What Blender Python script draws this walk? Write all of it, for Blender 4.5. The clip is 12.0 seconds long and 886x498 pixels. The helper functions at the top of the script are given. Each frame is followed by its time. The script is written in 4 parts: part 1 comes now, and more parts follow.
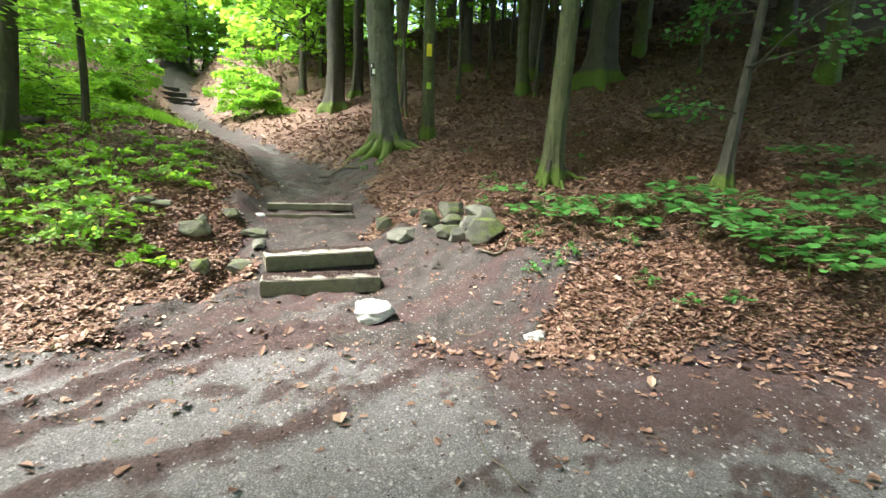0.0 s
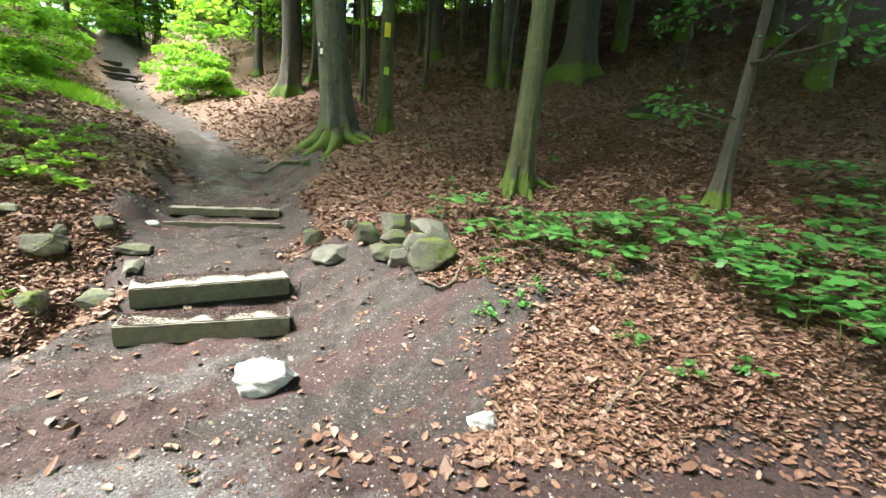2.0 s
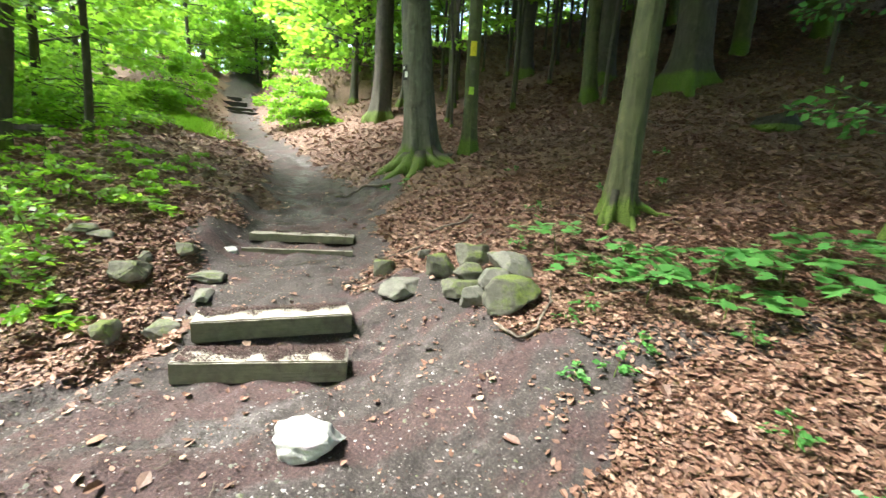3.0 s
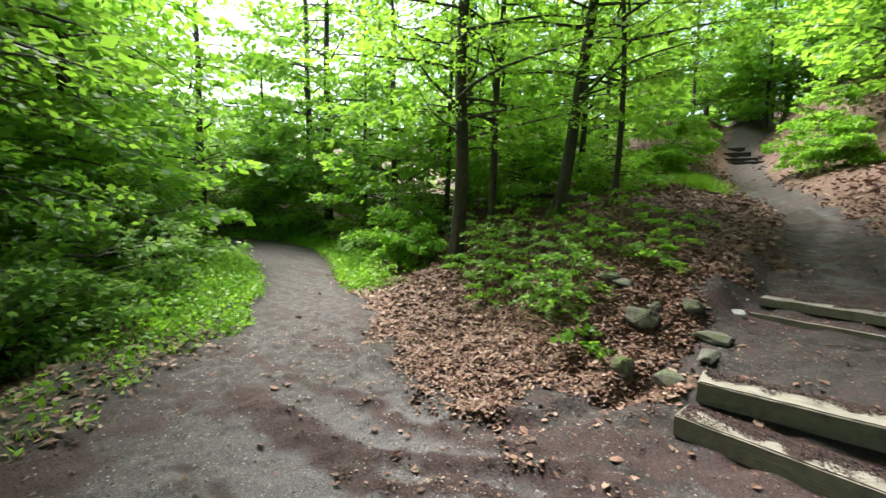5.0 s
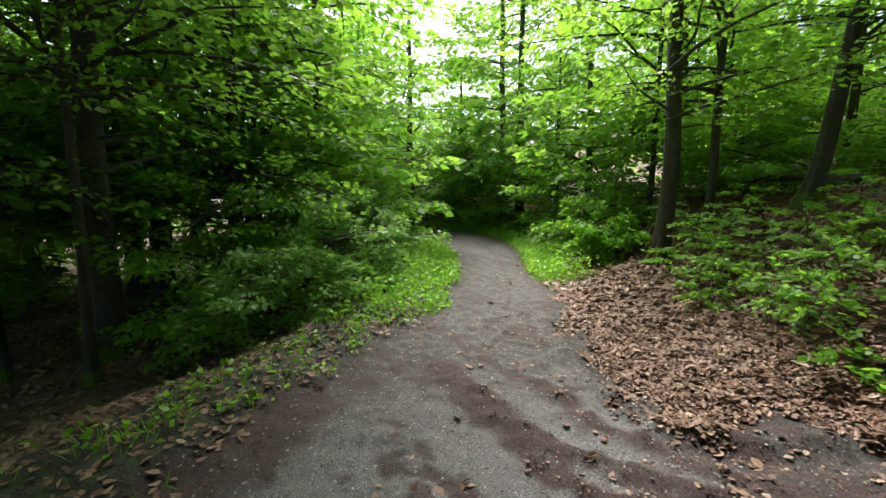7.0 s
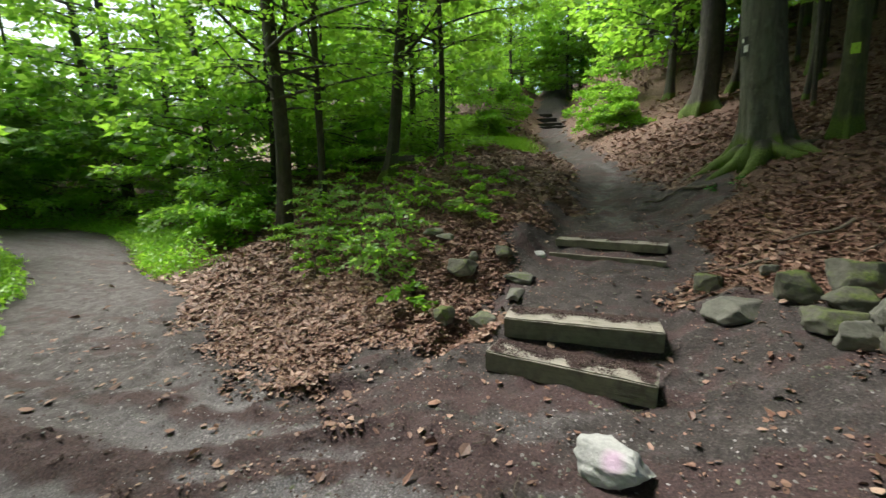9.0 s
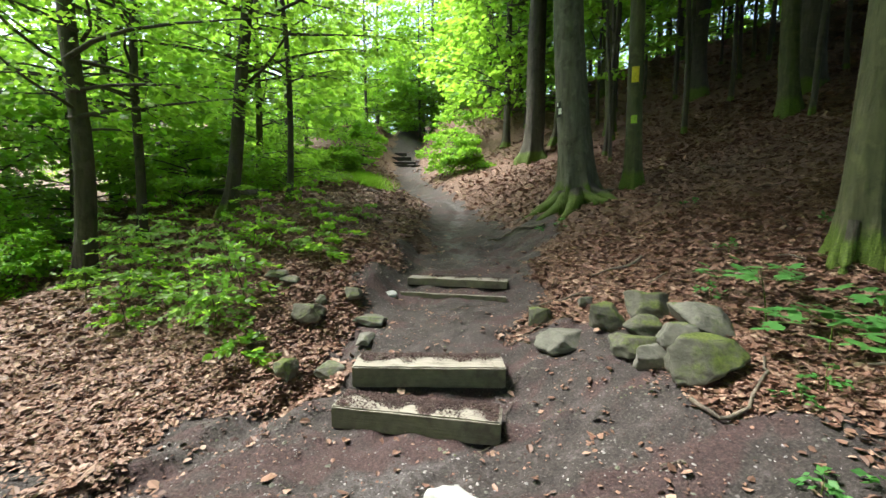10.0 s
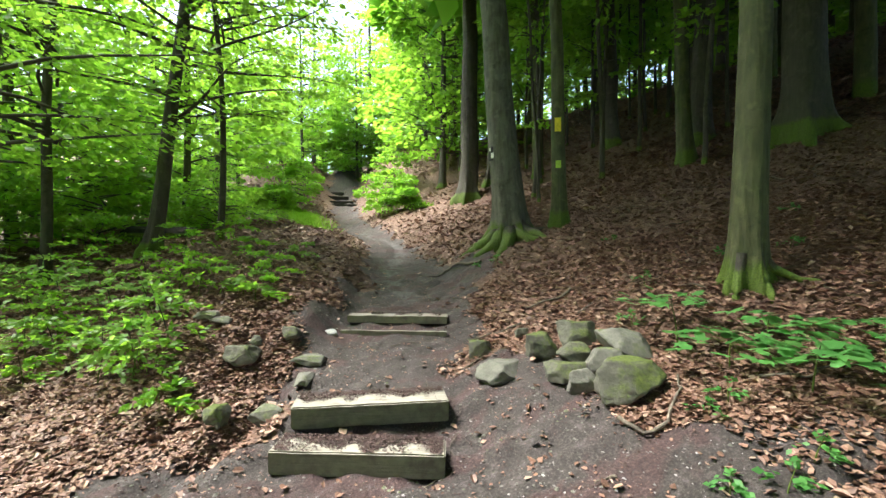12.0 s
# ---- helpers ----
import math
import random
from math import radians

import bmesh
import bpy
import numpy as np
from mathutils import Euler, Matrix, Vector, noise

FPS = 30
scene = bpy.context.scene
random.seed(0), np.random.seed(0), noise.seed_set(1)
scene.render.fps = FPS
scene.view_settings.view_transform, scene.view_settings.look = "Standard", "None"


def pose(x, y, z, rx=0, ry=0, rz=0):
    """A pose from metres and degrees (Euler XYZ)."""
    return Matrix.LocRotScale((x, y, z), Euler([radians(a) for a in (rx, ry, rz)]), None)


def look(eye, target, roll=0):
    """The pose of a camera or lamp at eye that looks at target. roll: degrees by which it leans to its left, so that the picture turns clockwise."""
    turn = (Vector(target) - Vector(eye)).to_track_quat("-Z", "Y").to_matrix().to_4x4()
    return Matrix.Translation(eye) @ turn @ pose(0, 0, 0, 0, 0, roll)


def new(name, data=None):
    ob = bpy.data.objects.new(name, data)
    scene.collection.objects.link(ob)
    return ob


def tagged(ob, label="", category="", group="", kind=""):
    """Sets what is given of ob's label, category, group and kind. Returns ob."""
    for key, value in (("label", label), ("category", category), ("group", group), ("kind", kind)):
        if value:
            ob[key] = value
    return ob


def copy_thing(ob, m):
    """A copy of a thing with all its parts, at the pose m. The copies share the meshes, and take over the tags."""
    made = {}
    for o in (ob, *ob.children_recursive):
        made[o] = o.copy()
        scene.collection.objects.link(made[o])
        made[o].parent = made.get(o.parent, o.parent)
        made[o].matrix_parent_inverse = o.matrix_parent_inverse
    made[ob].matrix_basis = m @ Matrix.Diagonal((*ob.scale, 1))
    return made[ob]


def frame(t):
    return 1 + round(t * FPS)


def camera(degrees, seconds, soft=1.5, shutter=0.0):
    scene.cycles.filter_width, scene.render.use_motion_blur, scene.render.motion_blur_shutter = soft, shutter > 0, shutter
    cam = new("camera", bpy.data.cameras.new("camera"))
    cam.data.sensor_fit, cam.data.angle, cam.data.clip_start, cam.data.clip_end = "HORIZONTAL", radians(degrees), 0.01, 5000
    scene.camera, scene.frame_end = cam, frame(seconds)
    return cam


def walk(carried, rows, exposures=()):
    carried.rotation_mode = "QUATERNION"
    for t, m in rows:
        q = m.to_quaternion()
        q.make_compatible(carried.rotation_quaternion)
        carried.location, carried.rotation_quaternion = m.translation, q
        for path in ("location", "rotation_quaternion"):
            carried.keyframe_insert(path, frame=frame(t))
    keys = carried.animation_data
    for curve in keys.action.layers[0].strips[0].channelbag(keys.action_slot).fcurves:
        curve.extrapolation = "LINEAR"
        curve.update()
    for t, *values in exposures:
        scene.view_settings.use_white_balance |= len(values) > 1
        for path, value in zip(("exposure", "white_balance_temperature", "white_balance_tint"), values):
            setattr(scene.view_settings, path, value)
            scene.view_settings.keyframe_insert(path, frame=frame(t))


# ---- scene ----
cam = camera(92.5, 12.0, shutter=0.15)
EXPOSURES = [(0, 2.62), (3, 2.72), (3.7, 2.65), (5.3, 1.5), (6.7, 1.45), (8.3, 1.0), (9, 1.15), (10, 1.9), (12, 2.22)]
PATH = [
    (0, (-0.148, -4.437, 1.459), (0.461, -2.575, 1.056), 2.8),
    (0.5, (-0.05, -4.202, 1.456), (0.591, -2.354, 1.041), 3.2),
    (1, (0.098, -3.916, 1.569), (0.773, -2.083, 1.145), 3.9),
    (1.5, (0.323, -3.702, 1.574), (1.033, -1.883, 1.141), 4.5),
    (2, (0.523, -3.495, 1.614), (1.246, -1.682, 1.179), 4.9),
    (2.5, (0.706, -3.188, 1.601), (1.335, -1.335, 1.186), 4.8),
    (3, (0.765, -2.986, 1.657), (1.094, -1.05, 1.28), 3.9),
    (3.5, (0.773, -2.905, 1.694), (0.557, -0.941, 1.383), 2.6),
    (3.7, (0.772, -2.914, 1.712), (0.303, -0.99, 1.43), 1.9),
    (5.3, (0.478, -3.221, 1.716), (-1.156, -2.092, 1.478), 0.7),
    (5.5, (0.447, -3.234, 1.696), (-1.244, -2.193, 1.453), 0.4),
    (6, (0.394, -3.243, 1.666), (-1.413, -2.426, 1.407), 0.1),
    (6.5, (0.422, -3.23, 1.67), (-1.476, -2.659, 1.405), -0.2),
    (6.7, (0.43, -3.226, 1.664), (-1.492, -2.737, 1.401), -0.3),
    (8.3, (0.604, -2.987, 1.634), (-0.962, -1.789, 1.3), -2.5),
    (8.5, (0.624, -2.972, 1.61), (-0.778, -1.59, 1.257), -2.3),
    (9, (0.679, -2.864, 1.612), (-0.303, -1.162, 1.239), -1.1),
    (9.5, (0.747, -2.755, 1.639), (0.115, -0.885, 1.318), -0.1),
    (10, (0.741, -2.71, 1.668), (0.358, -0.759, 1.449), 0.4),
    (10.5, (0.7, -2.734, 1.666), (0.475, -0.751, 1.545), 0.4),
    (11, (0.63, -2.788, 1.647), (0.493, -0.793, 1.589), 0.3),
    (11.5, (0.651, -2.814, 1.658), (0.548, -0.816, 1.626), 0.2),
    (12, (0.727, -2.824, 1.64), (0.631, -0.827, 1.607), 0.2),
]
walk(cam, [(t, look(eye, target, roll)) for t, eye, target, roll in PATH], EXPOSURES)
# ---- light ----
world = bpy.data.worlds.new("sky")
world.use_nodes = True
scene.world = world
wn = world.node_tree.nodes
sky = wn.new("ShaderNodeTexSky")
sky.sky_type = 'NISHITA'
sky.sun_disc = False
SUN_EL, SUN_AZ = radians(60), radians(276)
sky.sun_elevation, sky.sun_rotation = SUN_EL, SUN_AZ
sky.dust_density, sky.air_density = 4.0, 1.0
world.node_tree.links.new(sky.outputs[0], wn["Background"].inputs[0])
wn["Background"].inputs[1].default_value = 0.15
sun = new("sun", bpy.data.lights.new("sun", 'SUN'))
sun.data.energy, sun.data.angle, sun.data.color = 3.3, radians(26), (1.0, 0.98, 0.94)
sun.matrix_world = look((0, 0, 30), Vector((0, 0, 30)) - Vector((math.sin(SUN_AZ) * math.cos(SUN_EL), math.cos(SUN_AZ) * math.cos(SUN_EL), math.sin(SUN_EL))))

# ---- lie of the land ----
def smooth(a, b, v):
    k = np.clip((v - a) / (b - a), 0, 1)
    return k * k * (3 - 2 * k)


def wave(x, y, seed, size):
    """Soft bumps between about -1 and 1, of the given size in metres."""
    r = np.random.RandomState(seed)
    v = np.zeros_like(x)
    for k in range(7):
        a, f, p = r.uniform(0, 6.283), r.uniform(0.6, 1.7) / size * 3.1, r.uniform(0, 6.283)
        v = v + np.sin((x * np.cos(a) + y * np.sin(a)) * f + p + 1.3 * np.sin((x * np.sin(a) - y * np.cos(a)) * f * 0.7 + p * 2))
    return v / 3.2


def north_edge(x):
    return np.interp(x, [-40, -26, -20, -16, -13, -10, -7.5, -5.4, -3.7, -2.4, -1.2, 0, 1.8, 4, 7, 14, 40], [-13, -3.4, 0.8, 2.5, 2.5, 1.7, 0.7, 0.15, -0.6, -0.95, -1.1, -1.2, -1.8, -2.5, -3.3, -4.5, -9])


def south_edge(x):
    return np.interp(x, [-40, -26, -20, -16, -13, -10, -7.1, -4.9, -3.9, -3.2, -2.3, 0, 4, 14, 40], [-16, -6.2, -2.0, -0.2, 0.2, 0.0, -0.83, -1.9, -2.85, -3.4, -3.95, -5.2, -6.2, -8.5, -13])


def debris_line(x):
    return np.interp(x, [-3.6, -2.3, -1.8, -1.4, -0.9, 0.5], [-2.25, -2.05, -1.85, -1.45, -0.95, -0.7]) + 0.03 * np.sin(x * 7)


# thin drifts of reddish bud scales washed over the road: each along x, and its y
DRIFTS = [((-3.4, -1.62, -1.4, -1.16, -0.72, 0.1), (-2.3, -2.01, -1.87, -1.56, -1.25, -1.0)), ((-1.6, -1.12, -0.8, -0.35, 0.15), (-2.55, -2.42, -2.36, -2.3, -2.06)), ((-0.3, 0.17, 0.58, 0.9), (-2.0, -1.93, -1.79, -1.65)), ((-2.9, -2.2, -1.6, -1.0), (-1.5, -1.45, -1.22, -0.8))]


def drift(x, y, along, across, wide):
    """1 on a wavering line across the ground, falling to 0 beside it and past its ends."""
    line = np.interp(x, along, across) + 0.04 * np.sin(x * 9 + across[0] * 5) + 0.02 * np.sin(x * 23)
    return np.exp(-((y - line) / wide) ** 2) * smooth(along[0] - 0.1, along[0] + 0.3, x) * smooth(along[-1] + 0.1, along[-1] - 0.25, x)


def path_x(y):
    return np.interp(y, [-1, 2.4, 3.8, 6, 8, 12.5, 18, 24, 40], [0.0, -0.1, -0.2, -0.55, -1.15, -3.2, -5.15, -7.0, -11])


def path_z(y):
    return np.interp(y, [-0.9, 0.04, 0.12, 0.3, 0.4, 0.66, 2.02, 2.06, 2.4, 2.6, 3.8, 12.5, 18, 20.5, 24, 30, 60], [0.0, 0.03, 0.11, 0.15, 0.3, 0.35, 0.56, 0.59, 0.62, 0.68, 0.87, 2.1, 3.0, 3.5, 5.3, 7.6, 15])


def height(x, y, fine=True):
    dn = y - north_edge(x)
    ds = south_edge(x) - y
    px, pz = path_x(y), path_z(y - 0.19 * np.clip(x + 0.57, 0, 1.25) * smooth(0.14, 0.26, y) * smooth(1.6, 0.8, y))
    hill = 0.282 * x + 0.24 * y - 0.1
    hill = hill + 0.45 * np.maximum(hill - 3, 0)
    hill = np.where(hill > 9.5, 9.5 + (hill - 9.5) * 0.15, hill)
    hill = np.maximum(hill, 0) + 0.03 * smooth(0, 0.6, hill)
    bank = np.interp(dn, [0, 0.5, 1.2, 2.0, 3.2, 4.6, 6.5, 12, 40], [0, 0.02, 0.09, 0.28, 0.8, 1.45, 1.9, 2.6, 9])
    dl = np.maximum(px - x, 0)
    bank = np.minimum(bank, np.maximum(pz, 0) + 0.04 + 0.2 * dl + 0.05 * np.maximum(dl - 6, 0))
    bank = bank + 0.24 * np.exp(-((x + 1.9) ** 2 + (y - 1.5) ** 2) / 0.9)
    right = smooth(0.35, 1.5, x - px)
    left = smooth(0.45, 1.0, px - x)
    z = pz * (1 - right) * (1 - left) + hill * right + bank * left
    z = z * smooth(-0.15, 0.5, dn)
    z = z - 0.55 * smooth(1.0, 3.6, ds) - 0.06 * np.maximum(ds - 3, 0) + 0.05 * smooth(0, 0.5, ds) * (1 - smooth(1, 2, ds))
    # steep banks of the gully at the head of the path
    z = z + 1.7 * smooth(16.5, 20, y) * smooth(34, 26, y) * smooth(0.75, 2.4, np.abs(x - px)) * smooth(9, 4, np.abs(x - px))
    # far ground levels out
    far = smooth(45, 90, np.hypot(x, y))
    z = z * (1 - far) + (6 * smooth(0, 90, y) - 2) * far
    if fine:
        off = smooth(0.0, 1.2, dn) + smooth(0.3, 1.5, ds)
        track = np.exp(-((x - px) / 0.9) ** 2) * smooth(-0.8, 0, y)
        z = z + wave(x, y, 3, 1.3) * 0.05 * off * (1 - track) + wave(x, y, 4, 0.3) * (0.012 + 0.012 * off) + wave(x, y, 5, 0.13) * 0.009
        # washed channel beside the steps, with a low lip of earth running down to the road
        ch = -0.85 - 0.12 * np.sin(y * 1.9) - 0.75 * smooth(0.6, -0.6, y)
        z = z - 0.045 * np.exp(-((x - ch) / 0.16) ** 2) * smooth(-1.2, -0.6, y) * smooth(4.5, 3.2, y)
        z = z - 0.05 * np.exp(-((x - px - 0.05 - 0.3 * np.sin(y * 0.9)) / 0.25) ** 2) * smooth(3, 4, y) * smooth(14, 11, y)
        la = np.interp(y, [-1.1, -0.5, 0.1, 0.7], [-1.78, -1.47, -1.25, -1.05]) + 0.04 * np.sin(y * 9)
        on = smooth(-1.2, -0.9, y) * smooth(1.0, 0.5, y)
        z = z + (0.06 * np.exp(-((x - la + 0.05) / 0.1) ** 2) - 0.028 * np.exp(-((x - la - 0.16) / 0.12) ** 2)) * on
        lb = np.interp(x, [-3.8, -2.6, -1.75], [-0.72, -1.02, -1.1]) + 0.04 * np.sin(x * 8)
        on = smooth(-3.9, -3.2, x) * smooth(-1.55, -1.8, x)
        z = z + (0.05 * np.exp(-((y - lb) / 0.09) ** 2) - 0.03 * np.exp(-((y - lb + 0.2) / 0.12) ** 2)) * on
        z = z + (0.06 + 0.025 * wave(x, y, 6, 0.12)) * np.exp(-((y - debris_line(x)) / 0.13) ** 2) * smooth(-4, -2.6, x) * smooth(0.5, -0.5, x)
        for n, (u, v) in enumerate(DRIFTS):
            z = z + 0.036 * (0.7 + 0.6 * wave(x, y, 70 + n, 0.15)) * drift(x, y, u, v, 0.09)
        # sunk wheel line left in the gravel beside the drifts
        z = z - 0.03 * drift(x, y, (-3.6, -2.2, -1.5, -0.9), (-1.75, -1.7, -1.52, -1.2), 0.12)
    return z
# ---- end of the land ----


def ground_at(x, y):
    return float(height(np.array([float(x)]), np.array([float(y)]))[0])


# ---- materials ----
def material(name):
    m = bpy.data.materials.new(name)
    m.use_nodes = True
    return m, m.node_tree.nodes, m.node_tree.links


def ramp(n, l, source, stops):
    r = n.new("ShaderNodeValToRGB")
    while len(r.color_ramp.elements) < len(stops):
        r.color_ramp.elements.new(0.5)
    for e, (p, c) in zip(r.color_ramp.elements, stops):
        e.position, e.color = p, (*c, 1)
    l.new(source, r.inputs[0])
    return r.outputs[0]


def tex(n, l, scale, detail=6.0, rough=0.6, kind="ShaderNodeTexNoise", space="Object"):
    t = n.new(kind)
    c = n.new("ShaderNodeTexCoord")
    l.new(c.outputs[space], t.inputs["Vector"])
    t.inputs["Scale"].default_value = scale
    if kind == "ShaderNodeTexNoise":
        t.inputs["Detail"].default_value, t.inputs["Roughness"].default_value = detail, rough
    return t


def mix(n, l, fac, a, b, mode='MIX'):
    m = n.new("ShaderNodeMix")
    m.data_type, m.blend_type = 'RGBA', mode
    for socket, v in ((m.inputs[0], fac), (m.inputs[6], a), (m.inputs[7], b)):
        if isinstance(v, bpy.types.NodeSocket):
            l.new(v, socket)
        elif isinstance(v, (int, float)):
            socket.default_value = v
        else:
            socket.default_value = (*v, 1)
    return m.outputs[2]


def bump(n, l, source, strength, distance, before=None):
    b = n.new("ShaderNodeBump")
    b.inputs["Strength"].default_value, b.inputs["Distance"].default_value = strength, distance
    l.new(source, b.inputs["Height"])
    if before:
        l.new(before, b.inputs["Normal"])
    return b.outputs[0]


def attr(n, name):
    a = n.new("ShaderNodeAttribute")
    a.attribute_name = name
    return a.outputs["Fac"]


def leaf_material(name, dark, light, glow, rough=0.45, share=0.45):
    """A thin green leaf that lets light through; each leaf has its own shade."""
    m, n, l = material(name)
    g = n.new("ShaderNodeNewGeometry")
    c = ramp(n, l, g.outputs["Random Per Island"], [(0.0, dark), (0.55, tuple((a + b) / 2 for a, b in zip(dark, light))), (1.0, light)])
    big = tex(n, l, 0.7, 2)
    c = mix(n, l, 0.35, c, ramp(n, l, big.outputs[0], [(0.35, dark), (0.65, light)]))
    p = n["Principled BSDF"]
    l.new(c, p.inputs["Base Color"])
    p.inputs["Roughness"].default_value = rough
    t = n.new("ShaderNodeBsdfTranslucent")
    l.new(mix(n, l, 0.6, c, glow), t.inputs["Color"])
    s = n.new("ShaderNodeMixShader")
    s.inputs[0].default_value = share
    l.new(p.outputs[0], s.inputs[1])
    l.new(t.outputs[0], s.inputs[2])
    l.new(s.outputs[0], n["Material Output"].inputs[0])
    return m


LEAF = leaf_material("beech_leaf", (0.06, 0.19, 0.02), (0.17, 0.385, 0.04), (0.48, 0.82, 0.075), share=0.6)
# darker copy of the beech leaf, with shade put into its colour
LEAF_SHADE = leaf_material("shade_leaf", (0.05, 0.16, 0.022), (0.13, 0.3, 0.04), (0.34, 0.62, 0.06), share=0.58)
LEAF_PALE = leaf_material("shrub_leaf", (0.1, 0.22, 0.05), (0.24, 0.42, 0.12), (0.45, 0.72, 0.12), share=0.55)
HERB = leaf_material("verge_leaf", (0.1, 0.29, 0.02), (0.24, 0.5, 0.035), (0.42, 0.72, 0.06), share=0.5)
MAPLE = leaf_material("maple_leaf", (0.05, 0.19, 0.045), (0.13, 0.35, 0.085), (0.18, 0.48, 0.11), share=0.4)


def dry_leaf_material():
    m, n, l = material("dry_leaf")
    g = n.new("ShaderNodeNewGeometry")
    c = ramp(n, l, g.outputs["Random Per Island"], [(0.0, (0.05, 0.022, 0.016)), (0.3, (0.13, 0.062, 0.042)), (0.55, (0.215, 0.112, 0.078)), (0.85, (0.35, 0.215, 0.155)), (1.0, (0.5, 0.37, 0.28))])
    v = tex(n, l, 60, 3)
    c = mix(n, l, 0.35, c, ramp(n, l, v.outputs[0], [(0.3, (0.11, 0.062, 0.04)), (0.7, (0.31, 0.185, 0.125))]))
    p = n["Principled BSDF"]
    l.new(c, p.inputs["Base Color"])
    p.inputs["Roughness"].default_value = 0.6
    return m


DRY = dry_leaf_material()


def stone_material(name, dark, light, moss):
    m, n, l = material(name)
    a, b = tex(n, l, 5, 8), tex(n, l, 45, 5)
    c = ramp(n, l, a.outputs[0], [(0.3, dark), (0.7, light)])
    c = mix(n, l, 0.35, c, ramp(n, l, b.outputs[0], [(0.3, dark), (0.7, light)]))
    if moss:
        g = n.new("ShaderNodeNewGeometry")
        s = n.new("ShaderNodeSeparateXYZ")
        l.new(g.outputs["Normal"], s.inputs[0])
        o = n.new("ShaderNodeObjectInfo")
        add = n.new("ShaderNodeMath")
        add.operation = 'MULTIPLY_ADD'
        l.new(s.outputs[2], add.inputs[0])
        add.inputs[1].default_value = 0.28
        l.new(tex(n, l, 3.5, 6, 0.7).outputs[0], add.inputs[2])
        sub = n.new("ShaderNodeMath")
        sub.operation = 'MULTIPLY_ADD'
        l.new(o.outputs["Random"], sub.inputs[0])
        sub.inputs[1].default_value = 0.16
        l.new(add.outputs[0], sub.inputs[2])
        k = ramp(n, l, sub.outputs[0], [(0.74 - moss, (0, 0, 0)), (0.92 - moss, (1, 1, 1))])
        c = mix(n, l, k, c, ramp(n, l, b.outputs[0], [(0.3, (0.035, 0.055, 0.01)), (0.7, (0.12, 0.155, 0.028))]))
    p = n["Principled BSDF"]
    l.new(c, p.inputs["Base Color"])
    p.inputs["Roughness"].default_value = 0.85
    l.new(bump(n, l, b.outputs[0], 0.5, 0.01, bump(n, l, a.outputs[0], 0.5, 0.03)), p.inputs["Normal"])
    return m


ROCK = stone_material("mossy_sandstone", (0.045, 0.046, 0.034), (0.14, 0.14, 0.108), 0.06)
ROCK_BARE = stone_material("grey_sandstone", (0.07, 0.072, 0.058), (0.2, 0.2, 0.168), -0.06)
WHITE_ROCK = stone_material("white_limestone", (0.24, 0.25, 0.24), (0.6, 0.61, 0.59), 0)
MARKED_ROCK = stone_material("marked_limestone", (0.24, 0.25, 0.24), (0.6, 0.61, 0.59), 0)
mn, ml = MARKED_ROCK.node_tree.nodes, MARKED_ROCK.node_tree.links
where, far_from = mn.new("ShaderNodeTexCoord"), mn.new("ShaderNodeVectorMath")
far_from.operation = 'DISTANCE'
far_from.inputs[1].default_value = (0.03, -0.1, 0.07)
ml.new(where.outputs["Object"], far_from.inputs[0])
old = mn["Principled BSDF"].inputs["Base Color"].links[0].from_socket
ml.new(mix(mn, ml, ramp(mn, ml, far_from.outputs["Value"], [(0.03, (0.6, 0.6, 0.6)), (0.08, (0, 0, 0))]), old, (0.62, 0.38, 0.6)), mn["Principled BSDF"].inputs["Base Color"])
GRIT = stone_material("soil_grit", (0.08, 0.074, 0.07), (0.27, 0.255, 0.24), 0)
PEBBLE = stone_material("gravel", (0.15, 0.142, 0.14), (0.5, 0.48, 0.47), 0)


